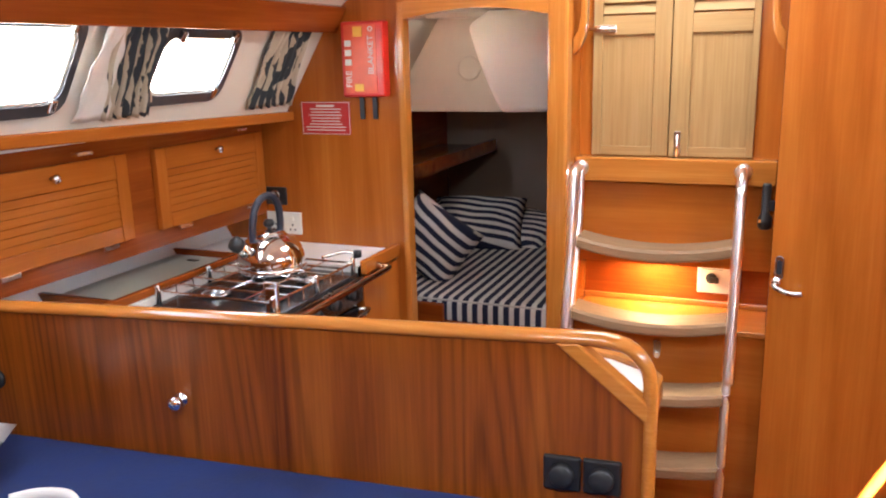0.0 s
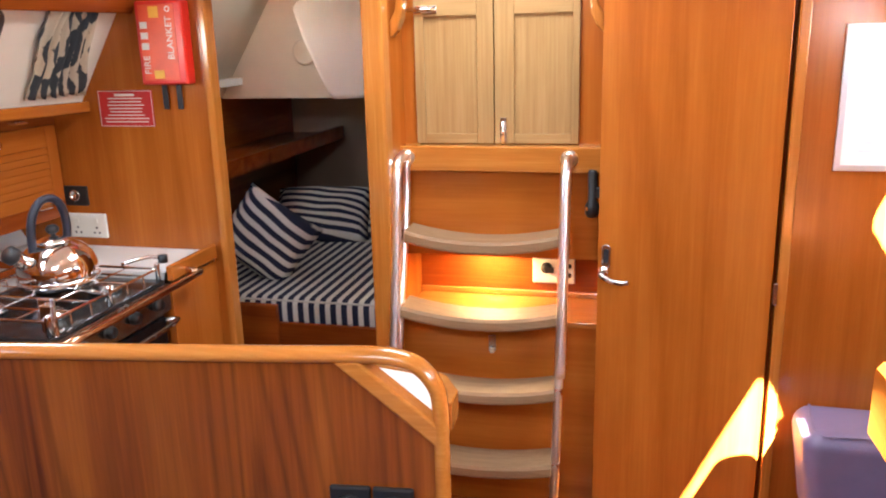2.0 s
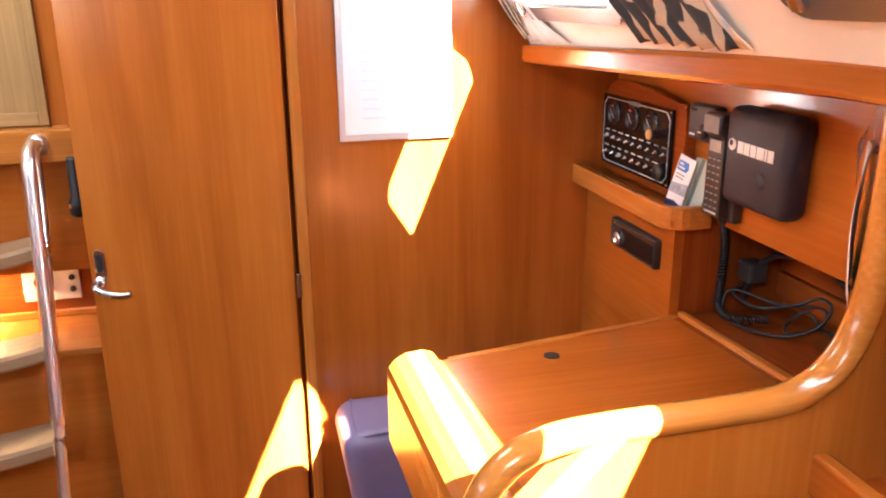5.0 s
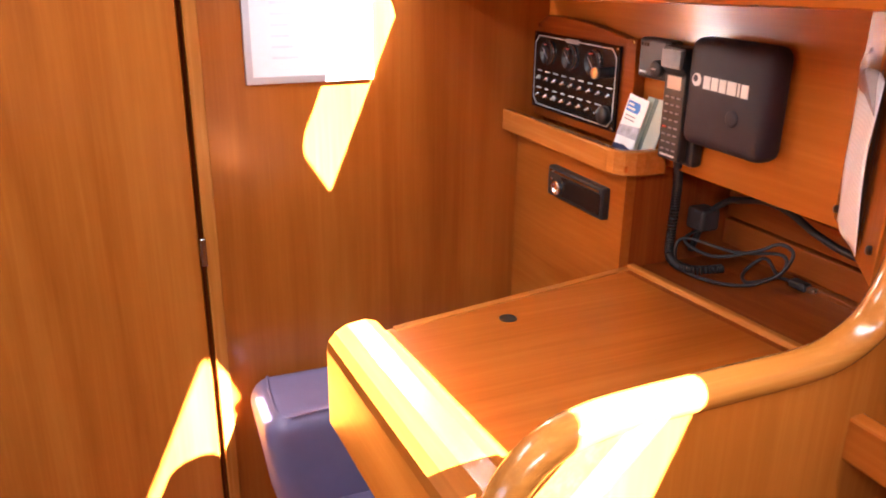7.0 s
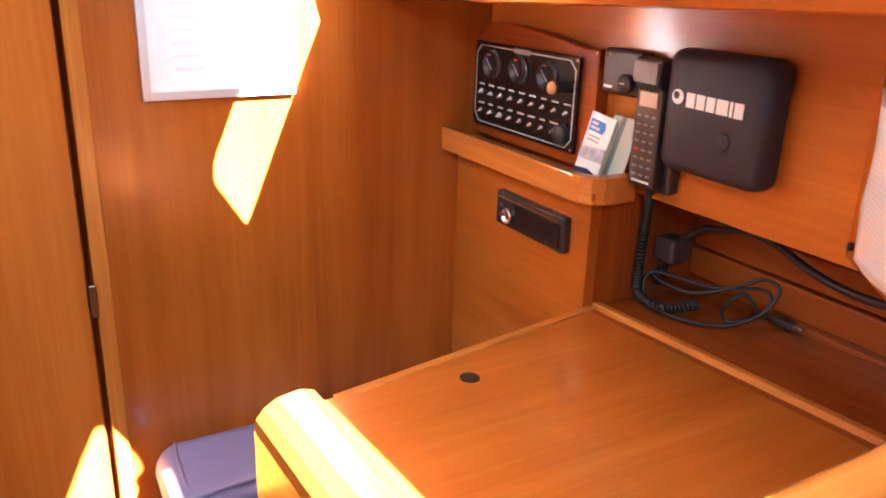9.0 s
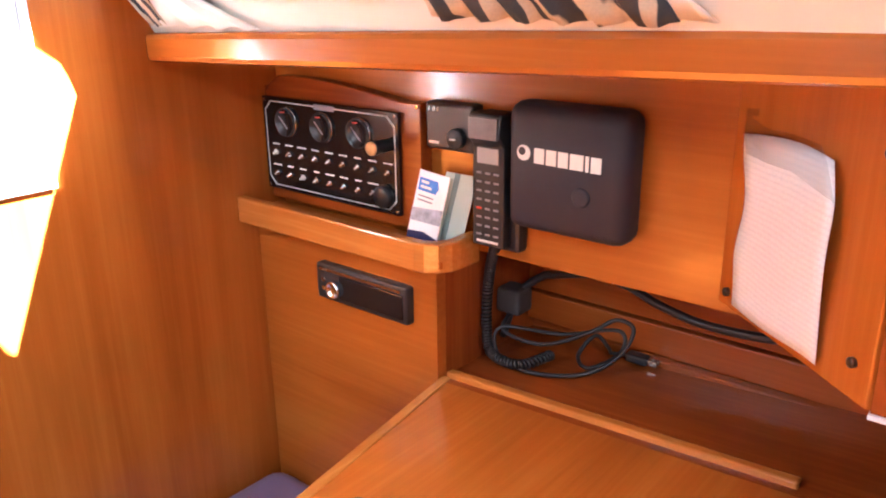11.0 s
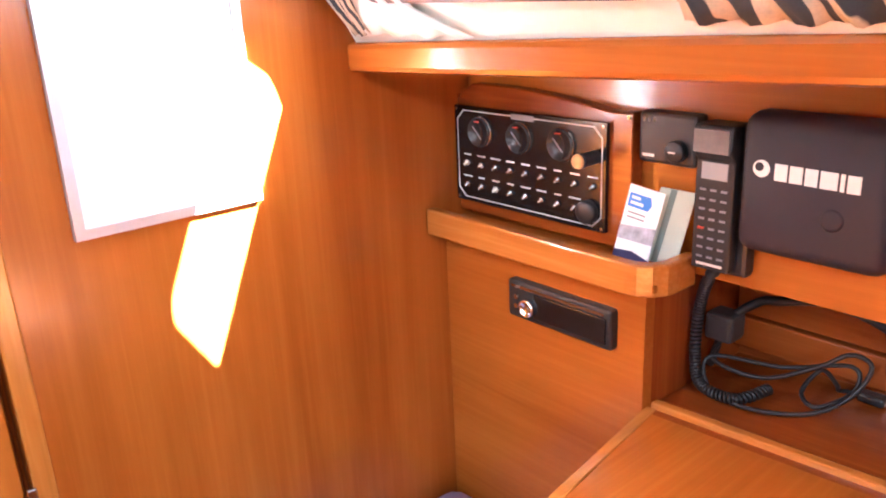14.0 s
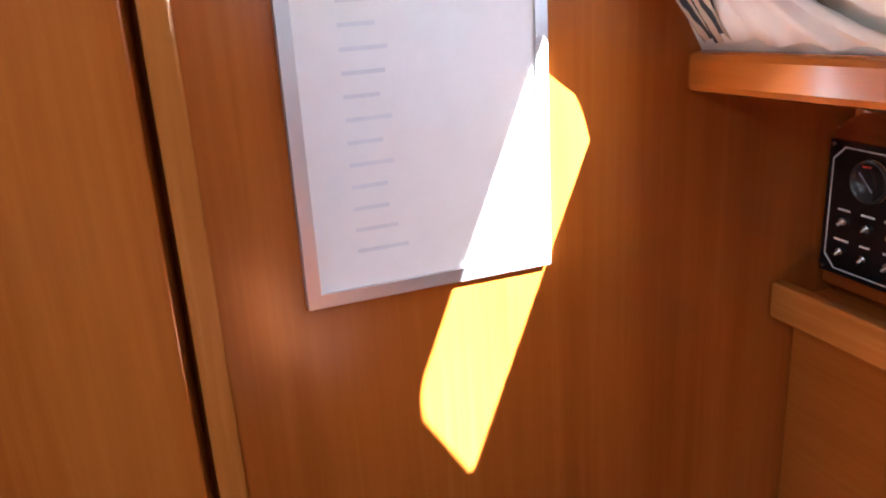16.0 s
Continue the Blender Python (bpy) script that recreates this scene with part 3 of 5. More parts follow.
FA, FB = Vector((1.312, 1.538, 0)), Vector((1.110, 1.300, 0))
FM = pose(FA.x, FA.y, 0, 0, 0, math.degrees(math.atan2(FB.y - FA.y, FB.x - FA.x)))
part("board", box(0.0, 0.25, 0.0, 0.014, 0.980, 1.262, 0.002, m=FM), WOOD["z"], facet)
# shaded inner face: the darker wood puts part of that shade in the colour
part("return_panel", box(1.152, 1.166, 1.292, 1.344, 0.978, 1.262, 0.001), REDWOOD["z"], facet)
for u, z in ((0.232, 1.198), (0.228, 1.015), (0.020, 0.998)):
    part("bolt", lathe([(0.005, 0.0), (0.005, 0.004), (0.003, 0.0055), (0.0, 0.0055)], FM @ Vector((u, -0.0005, z)), 10, FM.to_3x3() @ Vector((0, -1, 0))), plain("dark_bolt", (0.05, 0.03, 0.02), 0.4, 0.6, bump=0.0), facet)

seat = empty_at("nav_seat", 0.94, 2.02, 0.0)
tagged(seat, "violet vinyl cushioned seat on a teak bench by the bulkhead", "seat")
part("bench", box(0.70, 1.25, 1.84, 2.285, 0.0, 0.22, 0.004), WOOD["z"], seat)
bb = box(0.652, 1.25, 2.088, 2.284, 0.225, 0.500, 0.042, seg=5)
for v in bb.verts:
    v.co.z += 0.006 * math.sin(9.0 * v.co.x) + 0.004 * math.sin(31 * v.co.y)
    v.co.x += 0.030 * max(0.0, 0.45 - v.co.z) / 0.2
part("bolster", bb, PURPLE, seat, "plump violet vinyl bolster", True)
part("piping", tube(smooth_path([(0.690, 2.26, 0.500), (0.682, 2.19, 0.500), (0.690, 2.112, 0.494), (0.78, 2.104, 0.498), (1.2, 2.104, 0.486)], 5), 0.003, 6), PURPLE, seat)
part("cushion", box(0.70, 1.25, 1.83, 2.10, 0.22, 0.31, 0.028, seg=4), PURPLE, seat, "violet vinyl seat cushion", True)

settee = empty_at("settee", -0.8, 0.85, 0.0)
tagged(settee, "blue velour saloon settee against the galley partition", "sofa")
part("base", box(-1.55, -0.06, -0.56, -0.014, 0.0, 0.42, 0.004, m=PTURN), WOOD["x"], settee)
part("cushion", box(-1.56, -0.035, -0.62, -0.014, 0.42, 0.645, 0.035, m=PTURN, seg=4), BLUE, settee, "blue velour cushion", True)
part("piping", tube([PTURN @ Vector((-1.54, -0.615, 0.632)), PTURN @ Vector((-0.06, -0.615, 0.632))], 0.006, 8), BLUE, settee)

# heads door
ang = math.degrees(math.atan2(DOOR_B.y - DOOR_A.y, DOOR_B.x - DOOR_A.x))
door = empty_at("door_heads", 0.38, 2.35, 0.02)
tagged(door, "closed varnished teak door of the heads", "door", "", "structure")
DM = pose(DOOR_A.x, DOOR_A.y, 0, 0, 0, ang)
DL = (DOOR_B - DOOR_A).length
part("leaf", box(0.0, DL - 0.003, 0.0, 0.03, 0.02, 1.86, 0.002, m=DM), WOOD["z"], door)
part("door_stop", box(DL - 0.03, DL + 0.014, 0.033, 0.05, 0.02, 1.86, m=DM), REDWOOD["z"], door)

# mattress
mat = empty_at("mattress", -1.1, 3.5, 0.40)
tagged(mat, "navy and white striped mattress on the berth", "mattress")
def stripes(name, axis, period, a, b, share=0.5, wobble=0.0, wob_scale=8.0, rough=0.85, tilt=0.0, uv=False):
    """Woven or printed stripes across an axis of the thing."""
    m, t, p = nodes_of(name)
    co = t.nodes.new("ShaderNodeTexCoord")
    sep = t.nodes.new("ShaderNodeSeparateXYZ")
    t.links.new(co.outputs["UV" if uv else "Object"], sep.inputs[0])
    val = sep.outputs["xyz".index(axis)]

    if tilt:
        val = maths(t, "ADD", val, maths(t, "MULTIPLY", sep.outputs[2], tilt))
    if wobble:
        n = noise_at(t, wob_scale, (1, 1, 0.45), 3, 0.5)
        val = maths(t, "ADD", val, maths(t, "MULTIPLY", n.outputs[0], wobble))
    frac = maths(t, "FRACT", maths(t, "ADD", maths(t, "DIVIDE", val, period), 50.0))
    r = ramp(t, frac, ((0.0, a), (share - 0.03, a), (share + 0.03, b), (0.97, b), (1.0, a)))
    weave = noise_at(t, 420, (1, 1, 1), 2, 0.5)
    shade = ramp(t, weave.outputs[0], ((0.2, (0.8, 0.8, 0.8)), (0.8, (1.05, 1.05, 1.05))))
    t.links.new(mixed(t, 0.7, r.outputs[0], shade.outputs[0], "MULTIPLY"), p.inputs["Base Color"])
    p.inputs["Roughness"].default_value = rough
    bumped(t, p, weave.outputs[0], 0.3, 0.0008)
    return m


NAVY, CREAM = (0.012, 0.018, 0.05), (0.72, 0.70, 0.64)
TICK_X = stripes("navy_ticking", "x", 0.041, NAVY, CREAM, 0.52)
TICK_P = stripes("navy_ticking_pillow", "x", 0.056, NAVY, CREAM, 0.5, 0.02, 5.0, tilt=1.1)
TICK_Q = stripes("navy_ticking_pillow_flat", "y", 0.05, NAVY, CREAM, 0.5, 0.02, 5.0, tilt=0.6)
DRAPE = stripes("patterned_curtain", "x", 0.15, (0.040, 0.050, 0.062), (0.60, 0.53, 0.41), 0.5, 0.40, 14.0, uv=True)
SHEER = plain("white_curtain_lining", (0.82, 0.80, 0.76), 0.8, var=0.05, scale=20, bump=0.2)
FRAMEGREY = plain("grey_anodised_frame", (0.10, 0.10, 0.11), 0.35, 0.6, var=0.1, bump=0.02)
SILVER = plain("silver_moulding", (0.60, 0.60, 0.62), 0.4, 0.8, var=0.06, bump=0.02)


def lettering(text, size, m, material, parent, depth=0.0006, align="CENTER", label="", stretch=1.0):
    """Raised letters of the built-in font, as a mesh."""
    cu = bpy.data.curves.new("letters", "FONT")
    cu.body, cu.size, cu.extrude, cu.align_x, cu.align_y = text, size, depth, align, "CENTER"
    tmp = bpy.data.objects.new("letters_curve", cu)
    me = bpy.data.meshes.new_from_object(tmp)
    bpy.data.objects.remove(tmp)
    bm = bmesh.new()
    bm.from_mesh(me)
    bpy.data.meshes.remove(me)
    bmesh.ops.transform(bm, matrix=m @ Matrix.Diagonal((stretch, 1, 1, 1)), verts=bm.verts)
    return part("lettering", bm, material, parent, label)


def plate_matrix(origin, right, up):
    r, u = Vector(right).normalized(), Vector(up).normalized()
    n = r.cross(u)
    m = Matrix((r, u, n)).transposed().to_4x4()
    m.translation = Vector(origin)
    return m


def rounded_rect(x0, x1, y0, y1, r, n=5):
    out = []
    for cx, cy, a in ((x1 - r, y1 - r, 0), (x0 + r, y1 - r, 90), (x0 + r, y0 + r, 180), (x1 - r, y0 + r, 270)):
        out += arc(cx, cy, r, a, a + 90, n)
    return out


def ring(outer, inner, m, d0, d1):
    """A flat frame between two outlines of as many points."""
    bm = bmesh.new()
    rows = [[bm.verts.new(m @ Vector((p[0], p[1], d))) for p in line] for line, d in ((outer, d0), (outer, d1), (inner, d1), (inner, d0))]
    n = len(outer)
    for k in range(4):
        a, b = rows[k], rows[(k + 1) % 4]
        for i in range(n):
            j = (i + 1) % n
            bm.faces.new((a[i], a[j], b[j], b[i]))
    return bm


def slab(outline, m, d0, d1, bevel=0.0):
    return prism(outline, "z", d0, d1, bevel, m=m)


# ---- windows and curtains ----
def window(name, base, v, y0, y1, v0, v1, inward, label):
    """A coachroof window: dark rounded frame, clear pane and two latches."""
    right = (0, 1, 0)
    m = plate_matrix(base, right, v)
    if (m.to_3x3() @ Vector((0, 0, 1))).dot(Vector(inward)) < 0:
        m = m @ Matrix.Diagonal((1, 1, -1, 1))
    thing = empty_at(name, base[0] + v.x * (v0 + v1) / 2, (y0 + y1) / 2, base[2] + v.z * (v0 + v1) / 2)
    tagged(thing, label, "window", "coachroof windows", "structure")
    part("frame", ring(rounded_rect(y0 - 0.014, y1 + 0.014, v0 - 0.024, v1 + 0.024, 0.045), rounded_rect(y0 + 0.004, y1 - 0.004, v0 + 0.004, v1 - 0.004, 0.04), m, -0.004, 0.012), FRAMEGREY, thing)
    part("gasket", ring(rounded_rect(y0 + 0.003, y1 - 0.003, v0 + 0.003, v1 - 0.003, 0.04), rounded_rect(y0 + 0.010, y1 - 0.010, v0 + 0.010, v1 - 0.010, 0.036), m, -0.012, 0.006), IVORY, thing)
    for u in (y0 + 0.045, y1 - 0.03):
        part("latch", box(u - 0.008, u + 0.008, v1 - 0.012, v1 + 0.018, 0.010, 0.026, 0.004, m=m), STEEL, thing)
    part("latch", box(y1 - 0.035, y1 - 0.015, v0 - 0.012, v0 + 0.020, 0.010, 0.022, 0.004, m=m), CHROME, thing)
    return thing


PB, SB = (-1.333, 0, 1.225), (1.128, 0, 1.225)
for i, (y0, y1, v0, v1) in enumerate(port_windows):
    window("window_%d" % (i + 1), PB, PORT_V, y0, y1, v0, v1, (1, 0, -0.6), "small opening coachroof window in a dark frame")
for i, (y0, y1, v0, v1) in enumerate(stbd_windows):
    window("window_%d" % (i + 3), SB, STBD_V, y0, y1, v0, v1, (-1, 0, -0.6), "long coachroof window in a dark frame")


def curtain(base, v, inward, top, bottom, v0, v1, material, folds, amp, label, seed, lift=0.02, flare=1.6):
    """A gathered curtain that hangs along the sloping coachroof side and spreads at its foot."""
    rng = random.Random(seed)
    ph = [rng.uniform(0, 6.28) for _ in range(4)]
    n, rows = folds * 7, 14
    bm = bmesh.new()
    inw = Vector(inward).normalized()
    grid = []
    for j in range(rows + 1):
        q = j / rows
        line = []
        for i in range(n + 1):
            s = i / n
            a, b = top[0] + (top[1] - top[0]) * s, bottom[0] + (bottom[1] - bottom[0]) * s
            bend = q ** flare
            y = a + (b - a) * bend + 0.005 * math.sin(9 * q + ph[0] + 5 * s) + 0.004 * math.sin(23 * q + ph[3]) * (1 if i in (0, n) else 0)
            wave = math.sin(2 * math.pi * folds * s + ph[1] + 0.9 * math.sin(3 * q + ph[2])) + 0.35 * math.sin(2 * math.pi * folds * 2.3 * s + ph[3] + 2 * q)
            off = max(0.003, lift * (1 - 0.6 * q) + amp * (0.9 - 0.35 * q) * wave)
            h = v1 + (v0 - v1) * q
            line.append(bm.verts.new(Vector((base[0], y, base[2])) + v * h + inw * off))
        grid.append(line)
    layer = bm.loops.layers.uv.new("cloth")
    for j in range(rows):
        for i in range(n):
            f = bm.faces.new((grid[j][i], grid[j][i + 1], grid[j + 1][i + 1], grid[j + 1][i]))
            for loop, (a, b) in zip(f.loops, ((i, j), (i + 1, j), (i + 1, j + 1), (i, j + 1))):
                loop[layer].uv = (a / n, b / rows)
    ob = part("curtain", bm, material, None, "", True)
    sol = ob.modifiers.new("cloth", "SOLIDIFY")
    sol.thickness = 0.0015
    return tagged(ob, label, "curtain", "coachroof curtains")


PIN, SIN = (0.325, 0, -0.20), (-0.325, 0, -0.20)
curtain(PB, PORT_V, PIN, (1.470, 1.628), (1.535, 1.690), 0.066, 0.345, DRAPE, 6, 0.011, "slate and beige patterned curtain gathered between port windows", 1, 0.026)
curtain(PB, PORT_V, PIN, (1.432, 1.490), (1.445, 1.560), 0.070, 0.345, SHEER, 1, 0.007, "white lining turned out beside the patterned curtain", 2, 0.036)
curtain(PB, PORT_V, PIN, (2.078, 2.252), (2.112, 2.352), 0.046, 0.325, DRAPE, 6, 0.011, "slate and beige patterned curtain gathered beside the bulkhead", 3, 0.024)
curtain(SB, STBD_V, SIN, (2.15, 2.264), (2.045, 2.264), 0.062, 0.335, SHEER, 4, 0.009, "sunlit pale curtain gathered beside the bulkhead", 4, 0.016, 6.0)
curtain(SB, STBD_V, SIN, (2.235, 2.274), (2.225, 2.276), 0.064, 0.335, DRAPE, 2, 0.006, "patterned edge of the gathered pale curtain", 5, 0.030)
curtain(SB, STBD_V, SIN, (1.590, 1.800), (1.505, 1.758), 0.088, 0.335, DRAPE, 6, 0.008, "slate and beige patterned curtain gathered between starboard windows", 6, 0.024)
curtain(SB, STBD_V, SIN, (1.575, 1.610), (1.485, 1.540), 0.090, 0.335, SHEER, 1, 0.004, "white lining turned out beside the starboard curtain", 7, 0.012)

# ---- aft cabin ----
mb = box(-1.58, -0.455, 2.802, 4.38, 0.40, 0.505, 0.03, seg=4)
mat.location = (-1.1, 3.5, 0.40)
part("ticking", mb, TICK_X, mat, "", True)
for z in (0.497, 0.412):
    part("piping", tube([(-1.55, 2.806, z), (-0.47, 2.806, z)], 0.004, 6), plain("cream_piping", (0.62, 0.60, 0.54), 0.8, bump=0.1) if z > 0.45 else bpy.data.materials["cream_piping"], mat, "cream corded edge")


def pillow(name, m, w, h, d, material, label, seed):
    """A soft pillow with pinched corners."""
    rng = random.Random(seed)
    bm = bmesh.new()
    n = 14
    faces = []
    for side in (1, -1):
        g = []
        for j in range(n + 1):
            for i in range(n + 1):
                a, b = 2 * i / n - 1, 2 * j / n - 1
                puff = (max(0, 1 - a ** 4) * max(0, 1 - b ** 4)) ** 0.5
                pinch = 1 - 0.10 * (a * a + b * b - 2 * a * a * b * b) * 0.5
                dent = 0.10 * noise.noise(Vector((a * 1.6 + seed, b * 1.6, side)))
                g.append(bm.verts.new(m @ Vector((a * w / 2 * pinch, b * h / 2 * pinch, side * d / 2 * puff * (1 + dent * 2)))))
        for j in range(n):
            for i in range(n):
                q = j * (n + 1) + i
                faces.append(bm.faces.new((g[q], g[q + 1], g[q + n + 2], g[q + n + 1])))
    bmesh.ops.remove_doubles(bm, verts=bm.verts, dist=0.0008)
    ob = part(name, bm, material, None, "", True)
    return tagged(ob, label, "pillow")


pillow("pillow", pose(-1.13, 3.08, 0.655, 72, 0, 24) @ pose(0, 0, 0, 0, 0, -38), 0.33, 0.29, 0.12, TICK_P, "navy and white striped pillow leaning on the hull side", 3)
pillow("pillow", pose(-1.16, 3.72, 0.60, 34, 0, 10), 0.46, 0.36, 0.12, TICK_Q, "navy and white striped pillow on the berth", 5)
pillow("pillow", pose(-0.99, 3.86, 0.565, 16, 8, -18), 0.42, 0.32, 0.10, TICK_Q, "navy and white striped pillow on the berth", 8)
port = empty_at("round_port", -1.15, 3.615, 1.34)
tagged(port, "round buff port cover on the cabin lining", "porthole")
part("rim", lathe([(0.055, 0.0), (0.055, 0.008), (0.047, 0.012), (0.040, 0.006), (0.0, 0.006)], (-1.15, 3.62, 1.34), 28, (0, -1, 0)), AFTLINING, port, "", True)


# ---- galley lockers ----
def louvre_door(y0, y1, z0, z1, knob_at):
    """A locker door: four rails and sloping slats, a chrome knob and two hinges."""
    x = -1.43
    d = empty_at("galley_locker", x, (y0 + y1) / 2, z0)
    tagged(d, "louvred teak galley locker front with a chrome knob", "locker", "galley lockers")
    w = 0.042
    part("stile", box(x, x + 0.018, y0, y0 + w, z0, z1, 0.003), WOOD["z"], d)
    part("stile", box(x, x + 0.018, y1 - w, y1, z0, z1, 0.003), WOOD["z"], d)
    part("top_rail", box(x, x + 0.0175, y0 + w, y1 - w, z1 - 0.062, z1, 0.003), WOOD["y"], d)
    part("bottom_rail", box(x, x + 0.0175, y0 + w, y1 - w, z0, z0 + 0.042, 0.003), WOOD["y"], d)
    n = 6
    a, b = z0 + 0.042, z1 - 0.062
    for i in range(n):
        z = a + (b - a) * i / n
        part("slat", prism([(x + 0.002, z + (b - a) / n), (x + 0.004, z), (x + 0.0155, z + 0.001), (x + 0.012, z + (b - a) / n - 0.001)], "y", y0 + w, y1 - w), WOOD["y"], d)
    part("knob", lathe([(0.006, 0.0), (0.006, 0.008), (0.011, 0.012), (0.012, 0.018), (0.008, 0.023), (0.0, 0.024)], (x + 0.0175, knob_at, z1 - 0.03), 16, (1, 0, 0)), CHROME, d, "chrome knob", True)
    for y in (y0 + 0.09, y1 - 0.09):
        part("hinge", box(x + 0.010, x + 0.024, y - 0.026, y + 0.026, z0 - 0.010, z0 + 0.003, 0.002), CHROME, d, "chrome hinge")
    return d


louvre_door(1.838, 2.345, 0.945, 1.172, 2.10)
louvre_door(1.25, 1.732, 0.945, 1.172, 1.487)
louvre_door(0.66, 1.14, 0.945, 1.172, 0.90)
for y in (1.50, 2.10):
    c = part("shelf_catch", box(-1.335, -1.31, y - 0.022, y + 0.022, 1.198, 1.206, 0.002), CHROME)
    tagged(c, "small chrome catch under the window shelf", "catch", "shelf catches")

# grey locker lid let into the worktop
lidt = empty_at("worktop_lid", -1.50, 1.85, C)
tagged(lidt, "grey laminate cool box lid in a teak surround", "lid")
part("panel", box(-1.63, -1.365, 1.58, 2.08, C + 0.001, C + 0.006, 0.001), GREYLAM, lidt)
part("edging", box(-1.645, -1.35, 2.08, 2.095, C + 0.001, C + 0.024, 0.003), REDWOOD["x"], lidt, "teak edging strip")
part("edging", box(-1.365, -1.345, 1.45, 2.08, C + 0.001, C + 0.024, 0.003), REDWOOD["y"], lidt, "teak edging strip")
part("edging", box(-1.645, -1.365, 1.56, 1.58, C + 0.001, C + 0.024, 0.003), REDWOOD["x"], lidt, "teak edging strip")
part("finger_pull", box(-1.50, -1.46, 2.02, 2.035, C + 0.006, C + 0.008, 0.001), BLACK, lidt, "small dark finger pull")

# cooker
st = empty_at("cooker", -1.13, 1.90, 0.40)
tagged(st, "stainless steel gimballed gas cooker with pan supports", "cooker")
DARKENAMEL = plain("dark_hob", (0.05, 0.045, 0.045), 0.18, 0.6, var=0.2, bump=0.0)
part("body", box(-1.325, -0.965, 1.68, 2.115, 0.40, 0.74, 0.006), STEEL, st)
part("hob", box(-1.33, -0.955, 1.672, 2.122, 0.74, 0.785, 0.006), DARKENAMEL, st, "dark glossy hob plate")
part("control_panel", box(-0.958, -0.945, 1.672, 2.122, 0.70, 0.775, 0.003), STEEL, st)
part("oven_door", box(-0.965, -0.95, 1.69, 2.10, 0.42, 0.69, 0.005), GLOSSBLACK, st, "dark glass oven door")
for i in range(4):
    part("knob", lathe([(0.016, 0), (0.016, 0.012), (0.012, 0.02), (0, 0.02)], (-0.945, 1.75 + i * 0.10, 0.737), 14, (1, 0, 0)), BLACK, st, "black knob", True)
part("oven_rail", tube(smooth_path([(-0.95, 1.70, 0.68), (-0.915, 1.71, 0.68), (-0.915, 2.08, 0.68), (-0.95, 2.09, 0.68)], 4), 0.007, 10), STEEL, st, "", True)
for cx, cy in ((-1.22, 1.80), (-1.22, 2.00), (-1.05, 1.80), (-1.05, 2.0)):
    part("burner", lathe([(0.040, 0.0), (0.040, 0.008), (0.030, 0.012), (0.030, 0.018), (0.0, 0.019)], (cx, cy, 0.785), 20), STEEL, st, "", True)
for y in (1.69, 1.76, 1.83, 1.90, 1.97, 2.04, 2.105):
    part("pan_support", tube([(-1.32, y, 0.787), (-1.32, y, 0.818), (-0.965, y, 0.818), (-0.965, y, 0.787)], 0.0035, 6), CHROME, st)
for x in (-1.32, -1.23, -1.14, -1.05, -0.965):
    part("pan_support", tube([(x, 1.69, 0.818), (x, 2.105, 0.818)], 0.0035, 6), CHROME, st)
for x, y in ((-1.32, 1.69), (-1.32, 1.90), (-1.32, 2.105), (-0.965, 1.69), (-0.965, 1.9), (-0.965, 2.105)):
    part("fiddle_post", lathe([(0.007, 0.0), (0.007, 0.042), (0.009, 0.045), (0.0, 0.052)], (x, y, 0.785), 10), CHROME, st, "", True)
part("pan_clamp", tube(smooth_path([(-1.06, 2.09, 0.83), (-1.0, 2.12, 0.845), (-0.965, 2.135, 0.838)], 4), 0.005, 8), CHROME, st, "", True)
part("pan_clamp", lathe([(0.012, 0), (0.013, 0.02), (0.0, 0.022)], (-0.965, 2.135, 0.828), 12), BLACK, st, "black clamp knob", True)
part("pan_clamp", box(-1.005, -0.965, 1.71, 1.722, 0.80, 0.865, 0.004), CHROME, st)
part("pan_clamp", box(-0.99, -0.955, 1.695, 1.71, 0.78, 0.855, 0.004), CHROME, st)
bar = empty_at("safety_bar", -0.92, 2.0, 0.76)
tagged(bar, "polished brass-coloured safety bar in front of the cooker", "rail")
part("bar", tube(smooth_path([(-0.945, 2.19, 0.795), (-0.905, 2.185, 0.79), (-0.895, 2.15, 0.785), (-0.895, 1.62, 0.785)], 5), 0.0095, 12), plain("copper_tube", (0.62, 0.38, 0.22), 0.2, 1.0, var=0.08, bump=0.0), bar, "", True)
part("flange", lathe([(0.020, 0.0), (0.020, 0.004), (0.012, 0.008), (0.0, 0.008)], (-0.9448, 2.19, 0.795), 16, (1, 0, 0)), CHROME, bar, "", True)

# kettle
K = (-1.135, 1.945, 0.822)
kt = empty_at("kettle", *K)
tagged(kt, "polished copper-tinted kettle with a black arched handle", "kettle")
KET = plain("polished_kettle", (0.84, 0.78, 0.72), 0.07, 1.0, var=0, bump=0.0)
part("body", lathe([(0.080, 0.0), (0.091, 0.006), (0.095, 0.022), (0.094, 0.045), (0.086, 0.070), (0.069, 0.092), (0.045, 0.106), (0.030, 0.110), (0.0, 0.110)], K, 36), KET, kt, "", True)
part("base_band", lathe([(0.0905, 0.0), (0.097, 0.008), (0.097, 0.020), (0.0945, 0.024), (0.0, 0.024)], (K[0], K[1], K[2] - 0.001), 36), CHROME, kt, "", True)
part("lid", lathe([(0.044, 0.0), (0.043, 0.006), (0.020, 0.014), (0.007, 0.016), (0.007, 0.022), (0.0, 0.022)], (K[0], K[1], K[2] + 0.105), 24), CHROME, kt, "", True)
